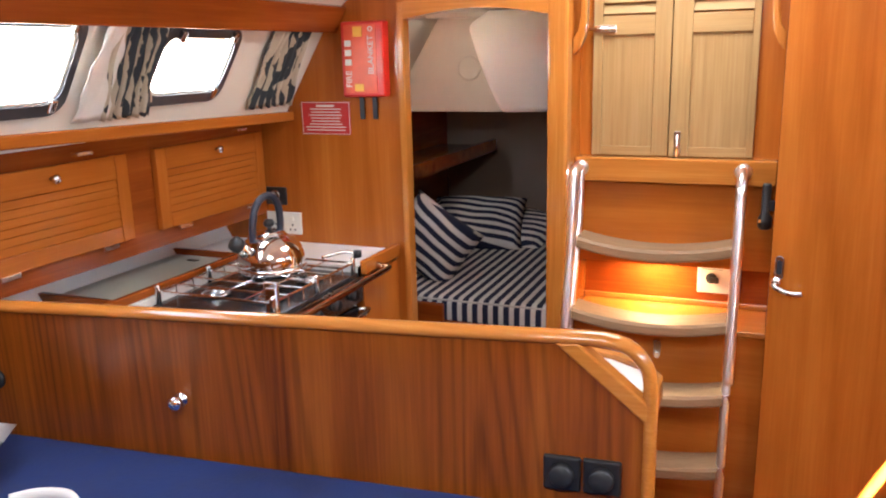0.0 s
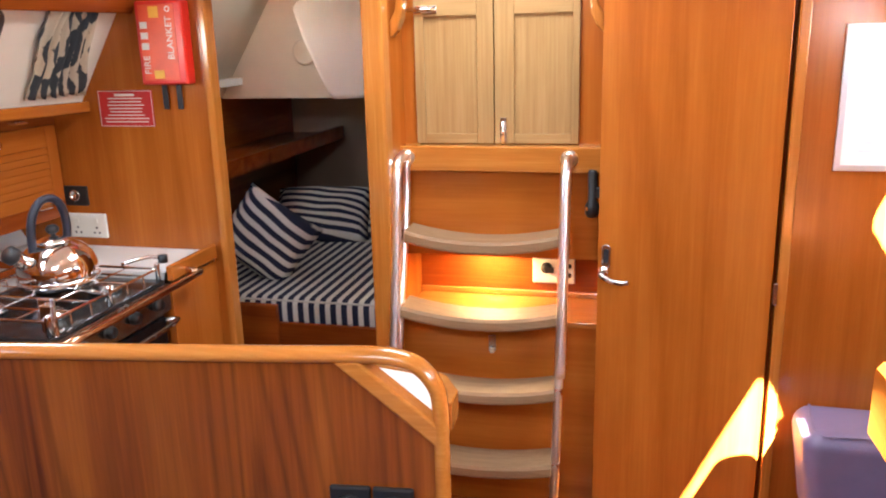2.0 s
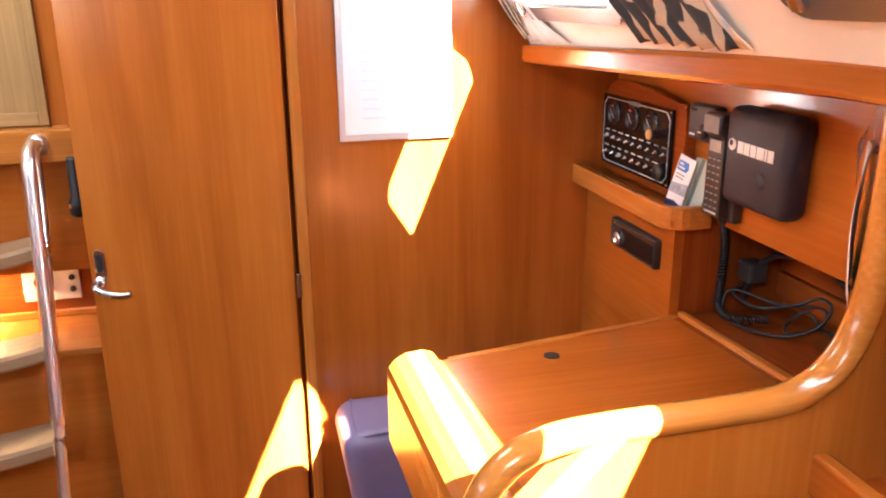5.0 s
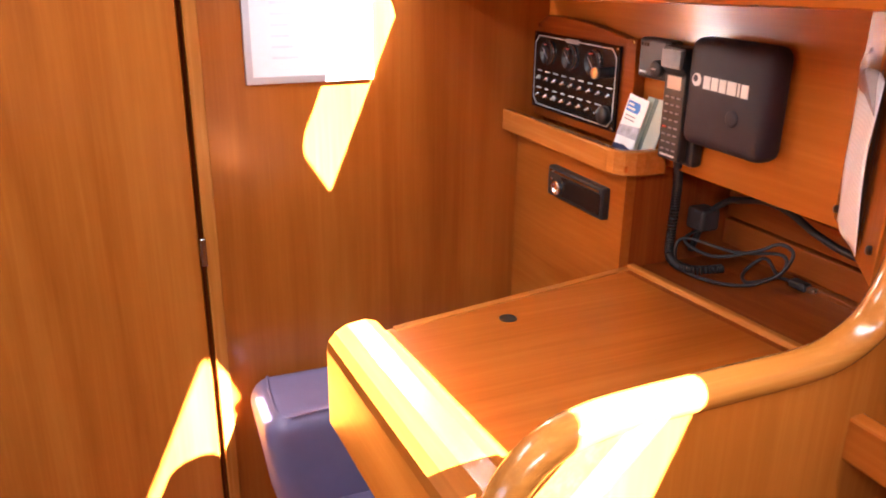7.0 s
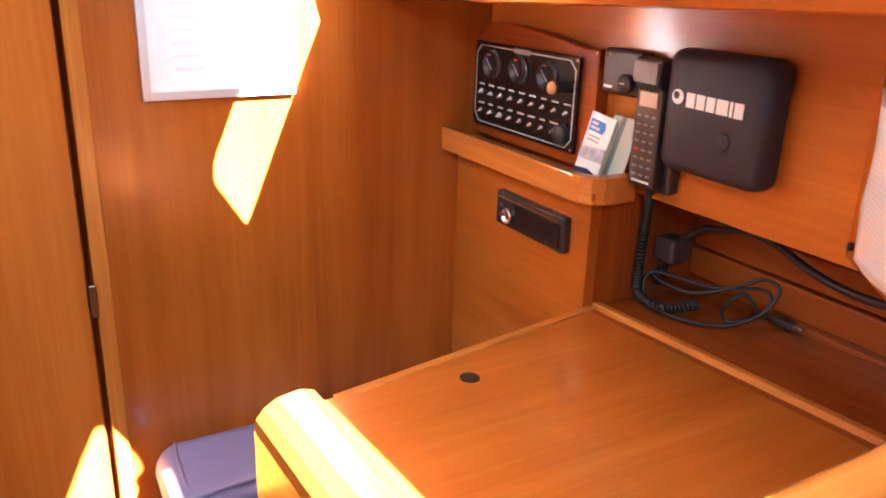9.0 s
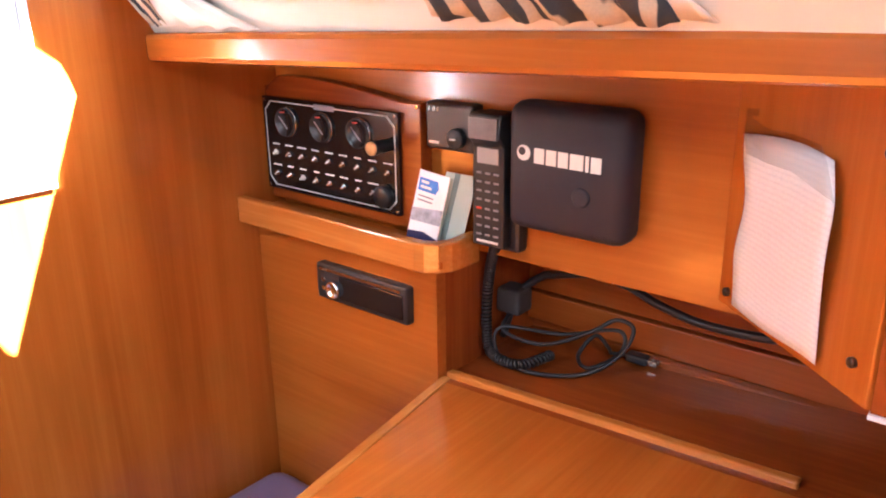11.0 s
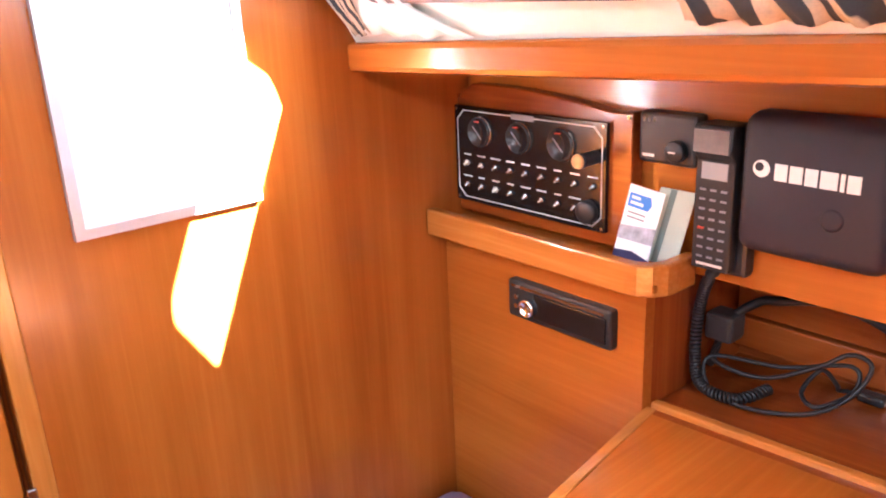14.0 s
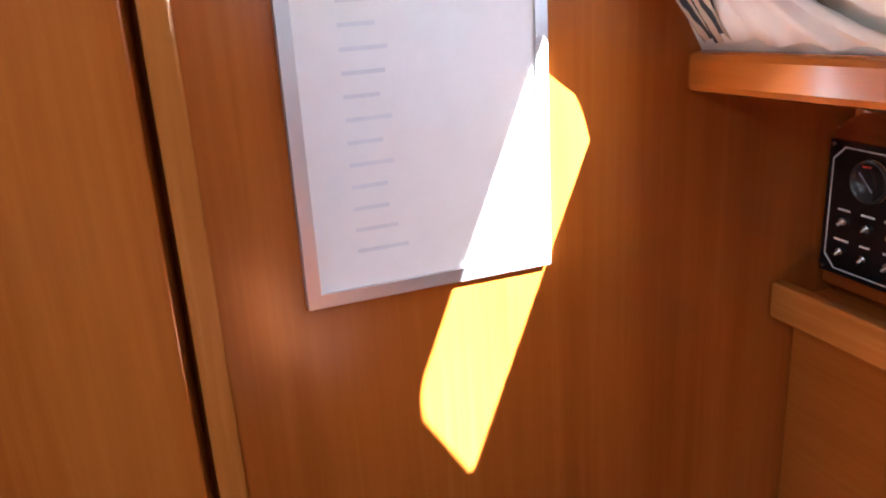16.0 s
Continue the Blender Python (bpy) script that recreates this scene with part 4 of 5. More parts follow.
part("lid_knob", lathe([(0.007, 0.0), (0.014, 0.005), (0.016, 0.014), (0.010, 0.022), (0.0, 0.024)], (K[0], K[1], K[2] + 0.126), 16), BLACK, kt, "black lid knob", True)
part("spout", tube(smooth_path([(K[0] - 0.024, K[1] - 0.066, K[2] + 0.062), (K[0] - 0.029, K[1] - 0.086, K[2] + 0.078), (K[0] - 0.033, K[1] - 0.100, K[2] + 0.095)], 4), 0.019, 14), KET, kt, "", True)
part("spout_cap", lathe([(0.018, -0.004), (0.022, 0.0), (0.022, 0.018), (0.012, 0.026), (0.0, 0.026)], (K[0] - 0.033, K[1] - 0.100, K[2] + 0.092), 14, (-0.2, -0.7, 0.6)), BLACK, kt, "black whistle cap", True)
hp = smooth_path([(K[0] - 0.30 * q, K[1] - 0.955 * q, K[2] + h) for q, h in ((0.058, 0.085), (0.056, 0.135), (0.046, 0.178), (0.025, 0.207), (0.0, 0.215), (-0.022, 0.206), (-0.036, 0.180), (-0.040, 0.140), (-0.036, 0.102))], 5)
part("handle", tube(hp, 0.010, 10), plain("blue_black_handle", (0.02, 0.024, 0.04), 0.4, bump=0.02), kt, "blue-black arched handle", True)

# sockets and signs on the galley bulkhead
sk = empty_at("mains_socket", -1.362, AFT, 0.863)
tagged(sk, "white double mains socket on the bulkhead", "socket")
part("plate", box(-1.430, -1.296, AFT - 0.009, AFT, 0.826, 0.901, 0.003), IVORY, sk)
for x in (-1.395, -1.33):
    part("rocker", box(x - 0.006, x + 0.006, AFT - 0.013, AFT - 0.008, 0.872, 0.886, 0.001), IVORY, sk)
    # black squares on the plate paint the shade inside its pin holes
    for dx, dz in ((0, 0.008), (-0.009, -0.008), (0.009, -0.008)):
        part("pin_hole", box(x + dx - 0.003, x + dx + 0.003, AFT - 0.0095, AFT - 0.0088, 0.850 + dz - 0.003, 0.850 + dz + 0.003), BLACK, sk)
bs = empty_at("black_socket", -1.388, AFT, 0.956)
tagged(bs, "black twelve volt socket plate on the bulkhead", "socket")
part("plate", box(-1.427, -1.348, AFT - 0.010, AFT, 0.925, 0.985, 0.004), BLACK, bs)
part("rim", lathe([(0.018, 0.0), (0.018, 0.006), (0.013, 0.006), (0.013, 0.002), (0.0, 0.002)], (-1.388, AFT - 0.010, 0.957), 20, (0, -1, 0)), STEEL, bs, "", True)

fb = empty_at("fire_blanket", -1.02, AFT, 1.28)
tagged(fb, "red wall-mounted fire blanket case with white lettering", "fire blanket")
part("case", box(-1.092, -0.948, AFT - 0.042, AFT, 1.283, 1.507, 0.006), REDPAINT, fb)
part("label_panel", box(-1.080, -0.972, AFT - 0.0435, AFT - 0.0415, 1.295, 1.497, 0.0005), plain("orange_red_label", (0.72, 0.09, 0.03), 0.4, var=0.15, scale=20, bump=0.0), fb, "orange-red printed label")
for x in (-1.045, -1.000):
    part("pull_tab", box(x - 0.008, x + 0.008, AFT - 0.012, AFT - 0.006, 1.213, 1.290, 0.002), BLACK, fb, "black pull tab")
lettering("FIRE", 0.028, plate_matrix((-1.066, AFT - 0.0437, 1.337), (0, 0, 1), (-1, 0, 0)), PRINTWHITE, fb)
lettering("BLANKET", 0.027, plate_matrix((-0.990, AFT - 0.0437, 1.408), (0, 0, 1), (-1, 0, 0)), PRINTWHITE, fb)
for k in range(3):
    part("pictogram", box(-1.078, -1.056, AFT - 0.0445, AFT - 0.043, 1.378 + k * 0.028, 1.396 + k * 0.028), PRINTWHITE, fb)
part("pictogram", ring(arc(-0.990, 1.484, 0.008, 0, 345, 15), arc(-0.990, 1.484, 0.005, 0, 345, 15), Matrix(((1, 0, 0, 0), (0, 0, 1, AFT - 0.0437), (0, 1, 0, 0), (0, 0, 0, 1))), -0.0007, 0.0003), PRINTWHITE, fb)
for z0, z1 in ((1.30, 1.322), (1.462, 1.492)):
    part("flame_mark", box(-1.048, -1.018, AFT - 0.0445, AFT - 0.043, z0, z1), plain("yellow_print", (0.85, 0.45, 0.05), 0.5, bump=0.0), fb)

sg = empty_at("warning_sign", -1.18, AFT, 1.215)
tagged(sg, "red warning sign with rows of white print", "sign")
part("plate", box(-1.270, -1.093, AFT - 0.003, AFT, 1.163, 1.266, 0.001), plain("red_sign", (0.50, 0.02, 0.02), 0.35, var=0.06, bump=0.0), sg)
for x0, x1, z0, z1 in ((-1.268, -1.095, 1.2635, 1.265), (-1.268, -1.095, 1.164, 1.1655), (-1.268, -1.2665, 1.1655, 1.2635), (-1.0965, -1.095, 1.1655, 1.2635), (-1.215, -1.15, 1.250, 1.257)):
    part("border", box(x0, x1, AFT - 0.0036, AFT - 0.0028, z0, z1), PRINTWHITE, sg)
rng = random.Random(4)
for k in range(8):
    z = 1.242 - k * 0.0095
    w = rng.uniform(0.05, 0.075)
    part("print_line", box(-1.182 - w, -1.182 + w, AFT - 0.0036, AFT - 0.0028, z, z + 0.003), PRINTWHITE, sg)

# fittings on the saloon side of the galley partition
def on_partition(x, z, d=0.0):
    return PTURN @ Vector((x, -0.011 - d, z))


OUT = PTURN.to_3x3() @ Vector((0, -1, 0))
tagged(part("locker_pull", lathe([(0.014, 0.0), (0.014, 0.003), (0.006, 0.005), (0.006, 0.012), (0.014, 0.018), (0.015, 0.026), (0.009, 0.032), (0.0, 0.033)], on_partition(-0.905, 0.755), 18, OUT), CHROME, None, "", True), "round chrome knob on the galley partition", "knob")
tagged(part("partition_button", lathe([(0.022, 0.0), (0.022, 0.006), (0.014, 0.010), (0.0, 0.010)], on_partition(-1.36, 0.755), 18, OUT), BLACK, None, "", True), "dark round fitting on the galley partition", "fitting")
for x in (-0.153, -0.085):
    d = empty_at("dimmer_socket", *on_partition(x, 0.70))
    tagged(d, "black square socket with a round cap on the partition", "socket", "partition sockets")
    part("plate", box(x - 0.032, x + 0.032, -0.021, -0.011, 0.668, 0.732, 0.004, m=PTURN), BLACK, d)
    part("cap", lathe([(0.021, 0.0), (0.021, 0.010), (0.018, 0.014), (0.0, 0.014)], on_partition(x, 0.70, 0.010), 22, OUT), plain("dark_grey_cap", (0.022, 0.022, 0.024), 0.45, bump=0.02), d, "dark grey round cap", True)

# settee pillow
STAR = stripes("star_print", "x", 0.11, (0.10, 0.13, 0.14), (0.74, 0.74, 0.72), 0.45, 0.16, 14.0)
pillow("cushion", pose(-1.28, 0.86, 0.70, 10, 4, 30), 0.42, 0.38, 0.12, STAR, "white and grey patterned scatter cushion on the settee", 9)
tagged(part("fabric_tie", tube(smooth_path([(-1.05, 0.985, 0.662), (-1.01, 1.01, 0.668), (-0.965, 1.03, 0.664), (-0.93, 1.02, 0.655)], 5), 0.012, 8, flat=0.6), SHEER, None, "", True), "white fabric tie lying on the settee", "tie")

# ---- companionway doors ----
CY = 2.572


def companion_leaf(x0, x1, p0, p1, label):
    """One leaf: stiles, rails, a sunk panel and slats in the upper light."""
    d = empty_at("companionway_door", (x0 + x1) / 2, CY, 1.094)
    tagged(d, label, "door", "companionway doors")
    z0, z1 = 1.094, 1.80
    part("stile", box(x0, p0, CY - 0.012, CY + 0.012, z0, z1, 0.002), BAREWOOD["z"], d)
    part("stile", box(p1, x1, CY - 0.012, CY + 0.012, z0, z1, 0.002), BAREWOOD["z"], d)
    for a, b in ((z0, 1.122), (1.447, 1.502), (1.70, 1.80)):
        part("rail", box(p0, p1, CY - 0.0115, CY + 0.0115, a, b, 0.002), BAREWOOD["x"], d)
    part("panel", box(p0, p1, CY - 0.003, CY + 0.006, 1.122, 1.447), BAREWOOD["z"], d)
    for k in range(6):
        z = 1.508 + k * 0.032
        part("slat", prism([(CY - 0.010, z), (CY - 0.006, z - 0.002), (CY + 0.008, z + 0.026), (CY + 0.004, z + 0.028)], "x", p0, p1), BAREWOOD["x"], d)
    return d


companion_leaf(-0.366, -0.1395, -0.338, -0.187, "weathered bare teak companionway door with louvres")
companion_leaf(-0.1365, 0.098, -0.082, 0.078, "weathered bare teak companionway door with louvres")
bolt = empty_at("barrel_bolt", -0.335, CY - 0.012, 1.466)
tagged(bolt, "chrome barrel bolt on the companionway door", "bolt")
part("plate", box(-0.362, -0.298, CY - 0.016, CY - 0.012, 1.456, 1.476, 0.001), CHROME, bolt)
part("barrel", tube([(-0.385, CY - 0.021, 1.466), (-0.300, CY - 0.021, 1.466)], 0.0055, 10), CHROME, bolt, "", True)
part("knob", lathe([(0.004, 0), (0.004, 0.01), (0.006, 0.014), (0, 0.016)], (-0.312, CY - 0.024, 1.466), 10, (0, -1, 0)), CHROME, bolt, "", True)
bolt2 = empty_at("door_bolt", -0.112, CY - 0.012, 1.13)
tagged(bolt2, "small chrome upright bolt on the companionway door", "bolt")
part("plate", box(-0.121, -0.103, CY - 0.015, CY - 0.012, 1.100, 1.168, 0.001), STEEL, bolt2)
part("barrel", tube([(-0.112, CY - 0.020, 1.094), (-0.112, CY - 0.020, 1.158)], 0.005, 10), CHROME, bolt2, "", True)
for s in (0, 1):
    def mx(x):
        return -0.24 - x if s else x
    o = [(mx(x), z) for x, z in ((-0.404, 1.392), (-0.385, 1.412), (-0.371, 1.445), (-0.365, 1.49), (-0.362, 1.80), (-0.380, 1.80), (-0.383, 1.50), (-0.390, 1.462), (-0.404, 1.440))]
    g = part("grab_handle", prism(o, "y", 2.455, 2.50, 0.005), RAILWOOD["z"])
    tagged(g, "curved varnished teak grab rail beside the companionway", "grab rail", "companionway grab rails")

# ---- ladder ----
ld = empty_at("ladder", -0.155, 2.33, 0.0)
tagged(ld, "companionway ladder of polished steel tube with teak treads", "ladder")


def stringer_y(z):
    return 2.175 + 0.31 * z


XL, XR = -0.382, 0.074
for x in (XL, XR):
    part("stringer", tube(smooth_path([(x, 2.505, 1.057), (x, 2.492, 1.05), (x, stringer_y(0.9) + 0.015, 0.9), (x, stringer_y(0.5), 0.5), (x, stringer_y(0.0), 0.0)], 6), 0.0115, 12), TUBE, ld, "", True)
    xo = x + (-0.004 if x < 0 else 0.004)
    part("handrail", tube(smooth_path([(xo, 2.508, 1.060), (xo, 2.470, 1.066), (xo, 2.432, 1.060), (xo, 2.412, 1.035), (xo, 2.402, 0.98), (xo, 2.375, 0.80), (xo, 2.338, 0.62), (xo, stringer_y(0.50) - 0.022, 0.50)], 6), 0.0138, 14), TUBE, ld, "", True)
    part("flange", lathe([(0.024, 0.0), (0.024, 0.004), (0.016, 0.010), (0.0125, 0.014), (0.0, 0.014)], (xo, 2.510, 1.060), 20, (0, -1, 0)), TUBE, ld, "", True)
for z_end in (0.867, 0.664, 0.472, 0.280):
    yf = stringer_y(z_end) - 0.035
    bm = bmesh.new()
    nx, half, xc = 16, (XR - XL) / 2 - 0.008, (XL + XR) / 2
    prof = [(yf + 0.004, -0.034), (yf, -0.028), (yf, -0.008), (yf + 0.006, 0.0), (yf + 0.105, 0.0), (yf + 0.112, -0.006), (yf + 0.112, -0.030), (yf + 0.105, -0.034)]
    rings = []
    for i in range(nx + 1):
        q = 2 * i / nx - 1
        sag = -0.030 * (1 - q * q)
        rings.append([bm.verts.new((xc + half * q, y + 0.008 * (1 - q * q), z_end + sag + dz)) for y, dz in prof])
    for a, b in zip(rings, rings[1:]):
        for k in range(len(prof)):
            m2 = (k + 1) % len(prof)
            bm.faces.new((a[k], a[m2], b[m2], b[k]))
    bm.faces.new(rings[0])
    bm.faces.new(rings[-1][::-1])
    part("tread", bm, TREADWOOD["x"], ld, "worn matt teak tread")
    for x in (XL, XR):
        part("bracket", box(x - 0.012, x + 0.012, yf + 0.02, yf + 0.05, z_end - 0.034, z_end - 0.004, 0.004), CHROME, ld)
ec = empty_at("engine_box_catch", -0.135, 2.478, 0.51)
tagged(ec, "small steel catch on the engine box", "catch")
part("plate", box(-0.146, -0.124, 2.474, 2.480, 0.495, 0.545, 0.001), STEEL, ec)
part("tongue", box(-0.142, -0.128, 2.468, 2.475, 0.490, 0.510, 0.002), CHROME, ec)
ep = empty_at("engine_control", 0.02, 2.69, 0.70)
tagged(ep, "white engine control plate with key and buttons", "control panel")
part("plate", box(-0.045, 0.085, 2.690, 2.700, 0.645, 0.755, 0.003), IVORY, ep)
part("key", lathe([(0.017, 0.0), (0.017, 0.008), (0.010, 0.012), (0.0, 0.012)], (-0.002, 2.690, 0.695), 16, (0, -1, 0)), BLACK, ep, "black ignition switch", True)
part("key", box(-0.006, 0.022, 2.672, 2.680, 0.682, 0.700, 0.002, m=None), BLACK, ep)
for k in range(3):
    part("button", lathe([(0.007, 0.0), (0.007, 0.007), (0.0, 0.008)], (0.068, 2.690, 0.672 + k * 0.03), 12, (0, -1, 0)), BLACK, ep, "black button", True)
for z in (0.722, 0.735):
    part("print_line", box(-0.03, 0.03, 2.6888, 2.6902, z, z + 0.003), INK, ep)
tc = empty_at("torch", 0.143, 2.50, 0.90)
tagged(tc, "black torch clipped to the companionway side", "torch")
part("body", lathe([(0.013, 0.0), (0.019, 0.008), (0.019, 0.032), (0.012, 0.045), (0.012, 0.125), (0.010, 0.130), (0.0, 0.130)], (0.143, 2.50, 0.902), 16), BLACK, tc, "", True)
part("switch", box(0.126, 0.134, 2.485, 2.495, 0.922, 0.932, 0.002), plain("orange_button", (0.8, 0.25, 0.03), 0.4, bump=0.0), tc, "orange switch")
part("clip", box(0.143, 0.166, 2.492, 2.508, 0.955, 0.985, 0.003), BLACK, tc)
# fitting, glowing diffuser and lamp are added to make the recess's warm glow
sl = empty_at("step_glow_fitting", -0.17, 2.62, 0.764)
tagged(sl, "small lamp added for the warm glow under the top step", "lamp")
part("housing", box(-0.225, -0.115, 2.605, 2.645, 0.758, 0.768, 0.003), IVORY, sl)
glow = bpy.data.materials.new("lamp_glow")
glow.use_nodes = True
gb = glow.node_tree.nodes["Principled BSDF"]
gb.inputs["Emission Color"].default_value = (1.0, 0.72, 0.36, 1)
gb.inputs["Emission Strength"].default_value = 3.0
part("diffuser", box(-0.215, -0.125, 2.610, 2.640, 0.754, 0.758, 0.001), glow, sl, "glowing diffuser")
sky_lamp("step_glow_fill", look((-0.17, 2.625, 0.752), (-0.17, 2.60, 0)), 0.09, 0.03, 0.05, (1.0, 0.66, 0.30))

# heads door furniture
part("escutcheon", slab(rounded_rect(0.012, 0.036, 0.785, 0.852, 0.0115), DM @ plate_matrix((0, 0, 0), (1, 0, 0), (0, 0, 1)), 0.0, 0.005, 0.0015), STEEL, door)
part("keyhole", slab(rounded_rect(0.017, 0.031, 0.80, 0.840, 0.0065), DM @ plate_matrix((0, 0, 0), (1, 0, 0), (0, 0, 1)), 0.005, 0.0058), BLACK, door, "dark recessed keyhole plate")
lev = smooth_path([DM @ Vector(p) for p in ((0.018, -0.004, 0.778), (0.018, -0.028, 0.776), (0.030, -0.036, 0.770), (0.055, -0.036, 0.762), (0.080, -0.035, 0.760), (0.094, -0.034, 0.764))], 5)
part("lever", tube(lev, 0.0072, 12), STEEL, door, "chrome lever handle", True)
part("rose", lathe([(0.014, 0.0), (0.014, 0.005), (0.009, 0.009), (0.0, 0.009)], DM @ Vector((0.018, 0.0, 0.778)), 16, DM.to_3x3() @ Vector((0, -1, 0))), CHROME, door, "", True)
part("hinge", box(0.589, 0.600, 2.277, 2.284, 0.745, 0.800, 0.002), STEEL, door, "steel hinge knuckle")

# ---- things on the chart table bulkhead ----
nf = empty_at("notice_frame", 0.814, 2.29, 1.077)
tagged(nf, "sunlit white printed notice in a slim silver frame", "framed notice")
NM = plate_matrix((0, 2.290, 0), (1, 0, 0), (0, 0, 1))
part("moulding", ring([(0.696, 1.075), (0.932, 1.075), (0.932, 1.399), (0.696, 1.399)], [(0.708, 1.087), (0.920, 1.087), (0.920, 1.387), (0.708, 1.387)], NM, 0.0, 0.010), SILVER, nf)
part("sheet", box(0.706, 0.922, 2.284, 2.288, 1.085, 1.389), PAPER, nf, "white printed sheet")
rng = random.Random(7)
for k in range(14):
    z = 1.365 - k * 0.019
    part("print_line", box(0.745, 0.745 + rng.uniform(0.030, 0.05), 2.2835, 2.2842, z, z + 0.0035), plain("pale_print", (0.76, 0.77, 0.80), 0.6, bump=0.0) if k == 0 else bpy.data.materials["pale_print"], nf)
part("hook", box(0.806, 0.820, 2.284, 2.290, 1.398, 1.404, 0.001), STEEL, nf)

# switch panel
sp = empty_at("switch_panel", 1.286, 2.142, 1.0)
tagged(sp, "black electrical switch panel with gauges and toggles", "switch panel")
PX = 1.281
SPM = plate_matrix((PX, 2.287, 1.004), (0, -1, 0), (0, 0, 1))
W, H = 0.293, 0.149
bo = [(2.289, 0.985), (2.289, 1.165)] + [(2.289 - 0.330 * i / 10, 1.165 + 0.024 * math.sin(math.pi * (0.30 + 0.62 * i / 10)) - 0.001 * i) for i in range(1, 10)] + [(1.959, 1.168), (1.959, 0.985)]
part("backboard", prism(bo, "x", 1.288, 1.312, 0.002), REDWOOD["y"], sp, "arched red teak backboard")
part("plate", slab([(0, 0), (W, 0), (W, H), (0, H)], SPM, -0.006, 0.001, 0.0006), GLOSSBLACK, sp)
c = 0.014
o1 = [(0.006, 0.006 + c), (0.006, H - 0.006 - c), (0.006 + c, H - 0.006), (W - 0.006 - c, H - 0.006), (W - 0.006, H - 0.006 - c), (W - 0.006, 0.006 + c), (W - 0.006 - c, 0.006), (0.006 + c, 0.006)]
o2 = [(x + (0.0013 if x < W / 2 else -0.0013), y + (0.0013 if y < H / 2 else -0.0013)) for x, y in o1]
part("border_line", ring(o1, o2, SPM, 0.0008, 0.0016), PRINTWHITE, sp)
part("title_bar", slab([(0.122, H - 0.011), (0.166, H - 0.011), (0.166, H - 0.003), (0.122, H - 0.003)], SPM, 0.0008, 0.0019), INK, sp)
DIAL = plain("dial_face", (0.030, 0.027, 0.027), 0.22, var=0.3, bump=0.0)
REDNEEDLE = plain("red_mark", (0.55, 0.04, 0.02), 0.4, bump=0.0)
NRM = SPM.to_3x3() @ Vector((0, 0, 1))
for k, u in enumerate((0.057, 0.138, 0.217)):
    c0 = SPM @ Vector((u, 0.112, 0.001))
    gm = part("gauge", lathe([(0.0225, 0.0), (0.0225, 0.005), (0.020, 0.006), (0.0195, 0.003), (0.0, 0.003)], c0, 26, NRM), DIAL, sp, "round gauge with a dark dial", True)
    part("bezel", lathe([(0.0225, 0.0), (0.0235, 0.004), (0.0225, 0.0065), (0.0205, 0.0066), (0.0205, 0.004), (0.0, 0.0035)], c0, 26, NRM), DIAL, gm, "", True)
    part("chrome_rim", lathe([(0.0236, 0.0), (0.0240, 0.002), (0.0232, 0.003), (0.0, 0.003)], c0, 26, NRM), STEEL, gm, "", True)
    part("needle", slab([(u - 0.011, 0.1205), (u - 0.010, 0.1215), (u + 0.008, 0.1035), (u + 0.007, 0.1025)], SPM, 0.0075, 0.0082), INK, gm)
    part("scale", slab([(u - 0.008, 0.1285), (u + 0.003, 0.1295), (u + 0.003, 0.1275), (u - 0.007, 0.1268)], SPM, 0.0072, 0.0078), REDNEEDLE, gm)
rng = random.Random(11)
for row, (v, n) in enumerate(((0.062, 9), (0.028, 8))):
    for i in range(n):
        u = 0.027 + i * 0.0306
        sw = part("toggle", lathe([(0.0046, 0.0), (0.0046, 0.0025), (0.0020, 0.003), (0.0024, 0.008), (0.0, 0.0095)], SPM @ Vector((u, v, 0.001)), 10, (NRM + Vector((0, 0, -0.35))).normalized()), STEEL, sp, "", True)
        w = rng.uniform(0.006, 0.0105)
        part("switch_label", slab([(u - w, v + 0.0115), (u + w, v + 0.0115), (u + w, v + 0.0135), (u - w, v + 0.0135)], SPM, 0.0008, 0.0014), PRINTWHITE, sp)
part("dimmer", lathe([(0.0165, 0.0), (0.0165, 0.009), (0.013, 0.012), (0.0, 0.012)], SPM @ Vector((0.266, 0.026, 0.001)), 20, NRM), BLACK, sp, "black rotary dimmer", True)
key = part("lighter_plug", lathe([(0.009, 0.0), (0.009, 0.028), (0.0105, 0.030), (0.0105, 0.036), (0.0, 0.036)], SPM @ Vector((0.276, 0.103, 0.001)), 16, NRM), BLACK, sp, "black plug with a pale cap", True)
part("cap", lathe([(0.0100, 0.0), (0.0092, 0.0035), (0.0, 0.004)], SPM @ Vector((0.276, 0.103, 0.0365)), 16, NRM), plain("amber_cap", (0.75, 0.42, 0.16), 0.4, bump=0.0), key, "pale amber cap", True)
for u, v in ((0.005, 0.005), (W - 0.005, 0.005), (0.005, H - 0.005), (W - 0.005, H - 0.005)):
    part("screw", lathe([(0.003, 0), (0.0025, 0.0015), (0, 0.002)], SPM @ Vector((u, v, 0.001)), 8, NRM), STEEL, sp)
for u, v in ((-0.001, 0.162), (0.318, 0.158), (0.316, -0.012)):
    part("screw", lathe([(0.0035, 0), (0.0030, 0.0015), (0, 0.002)], Vector((1.288, 2.283 - u, 1.004 + v)), 8, NRM), BRASS, sp)

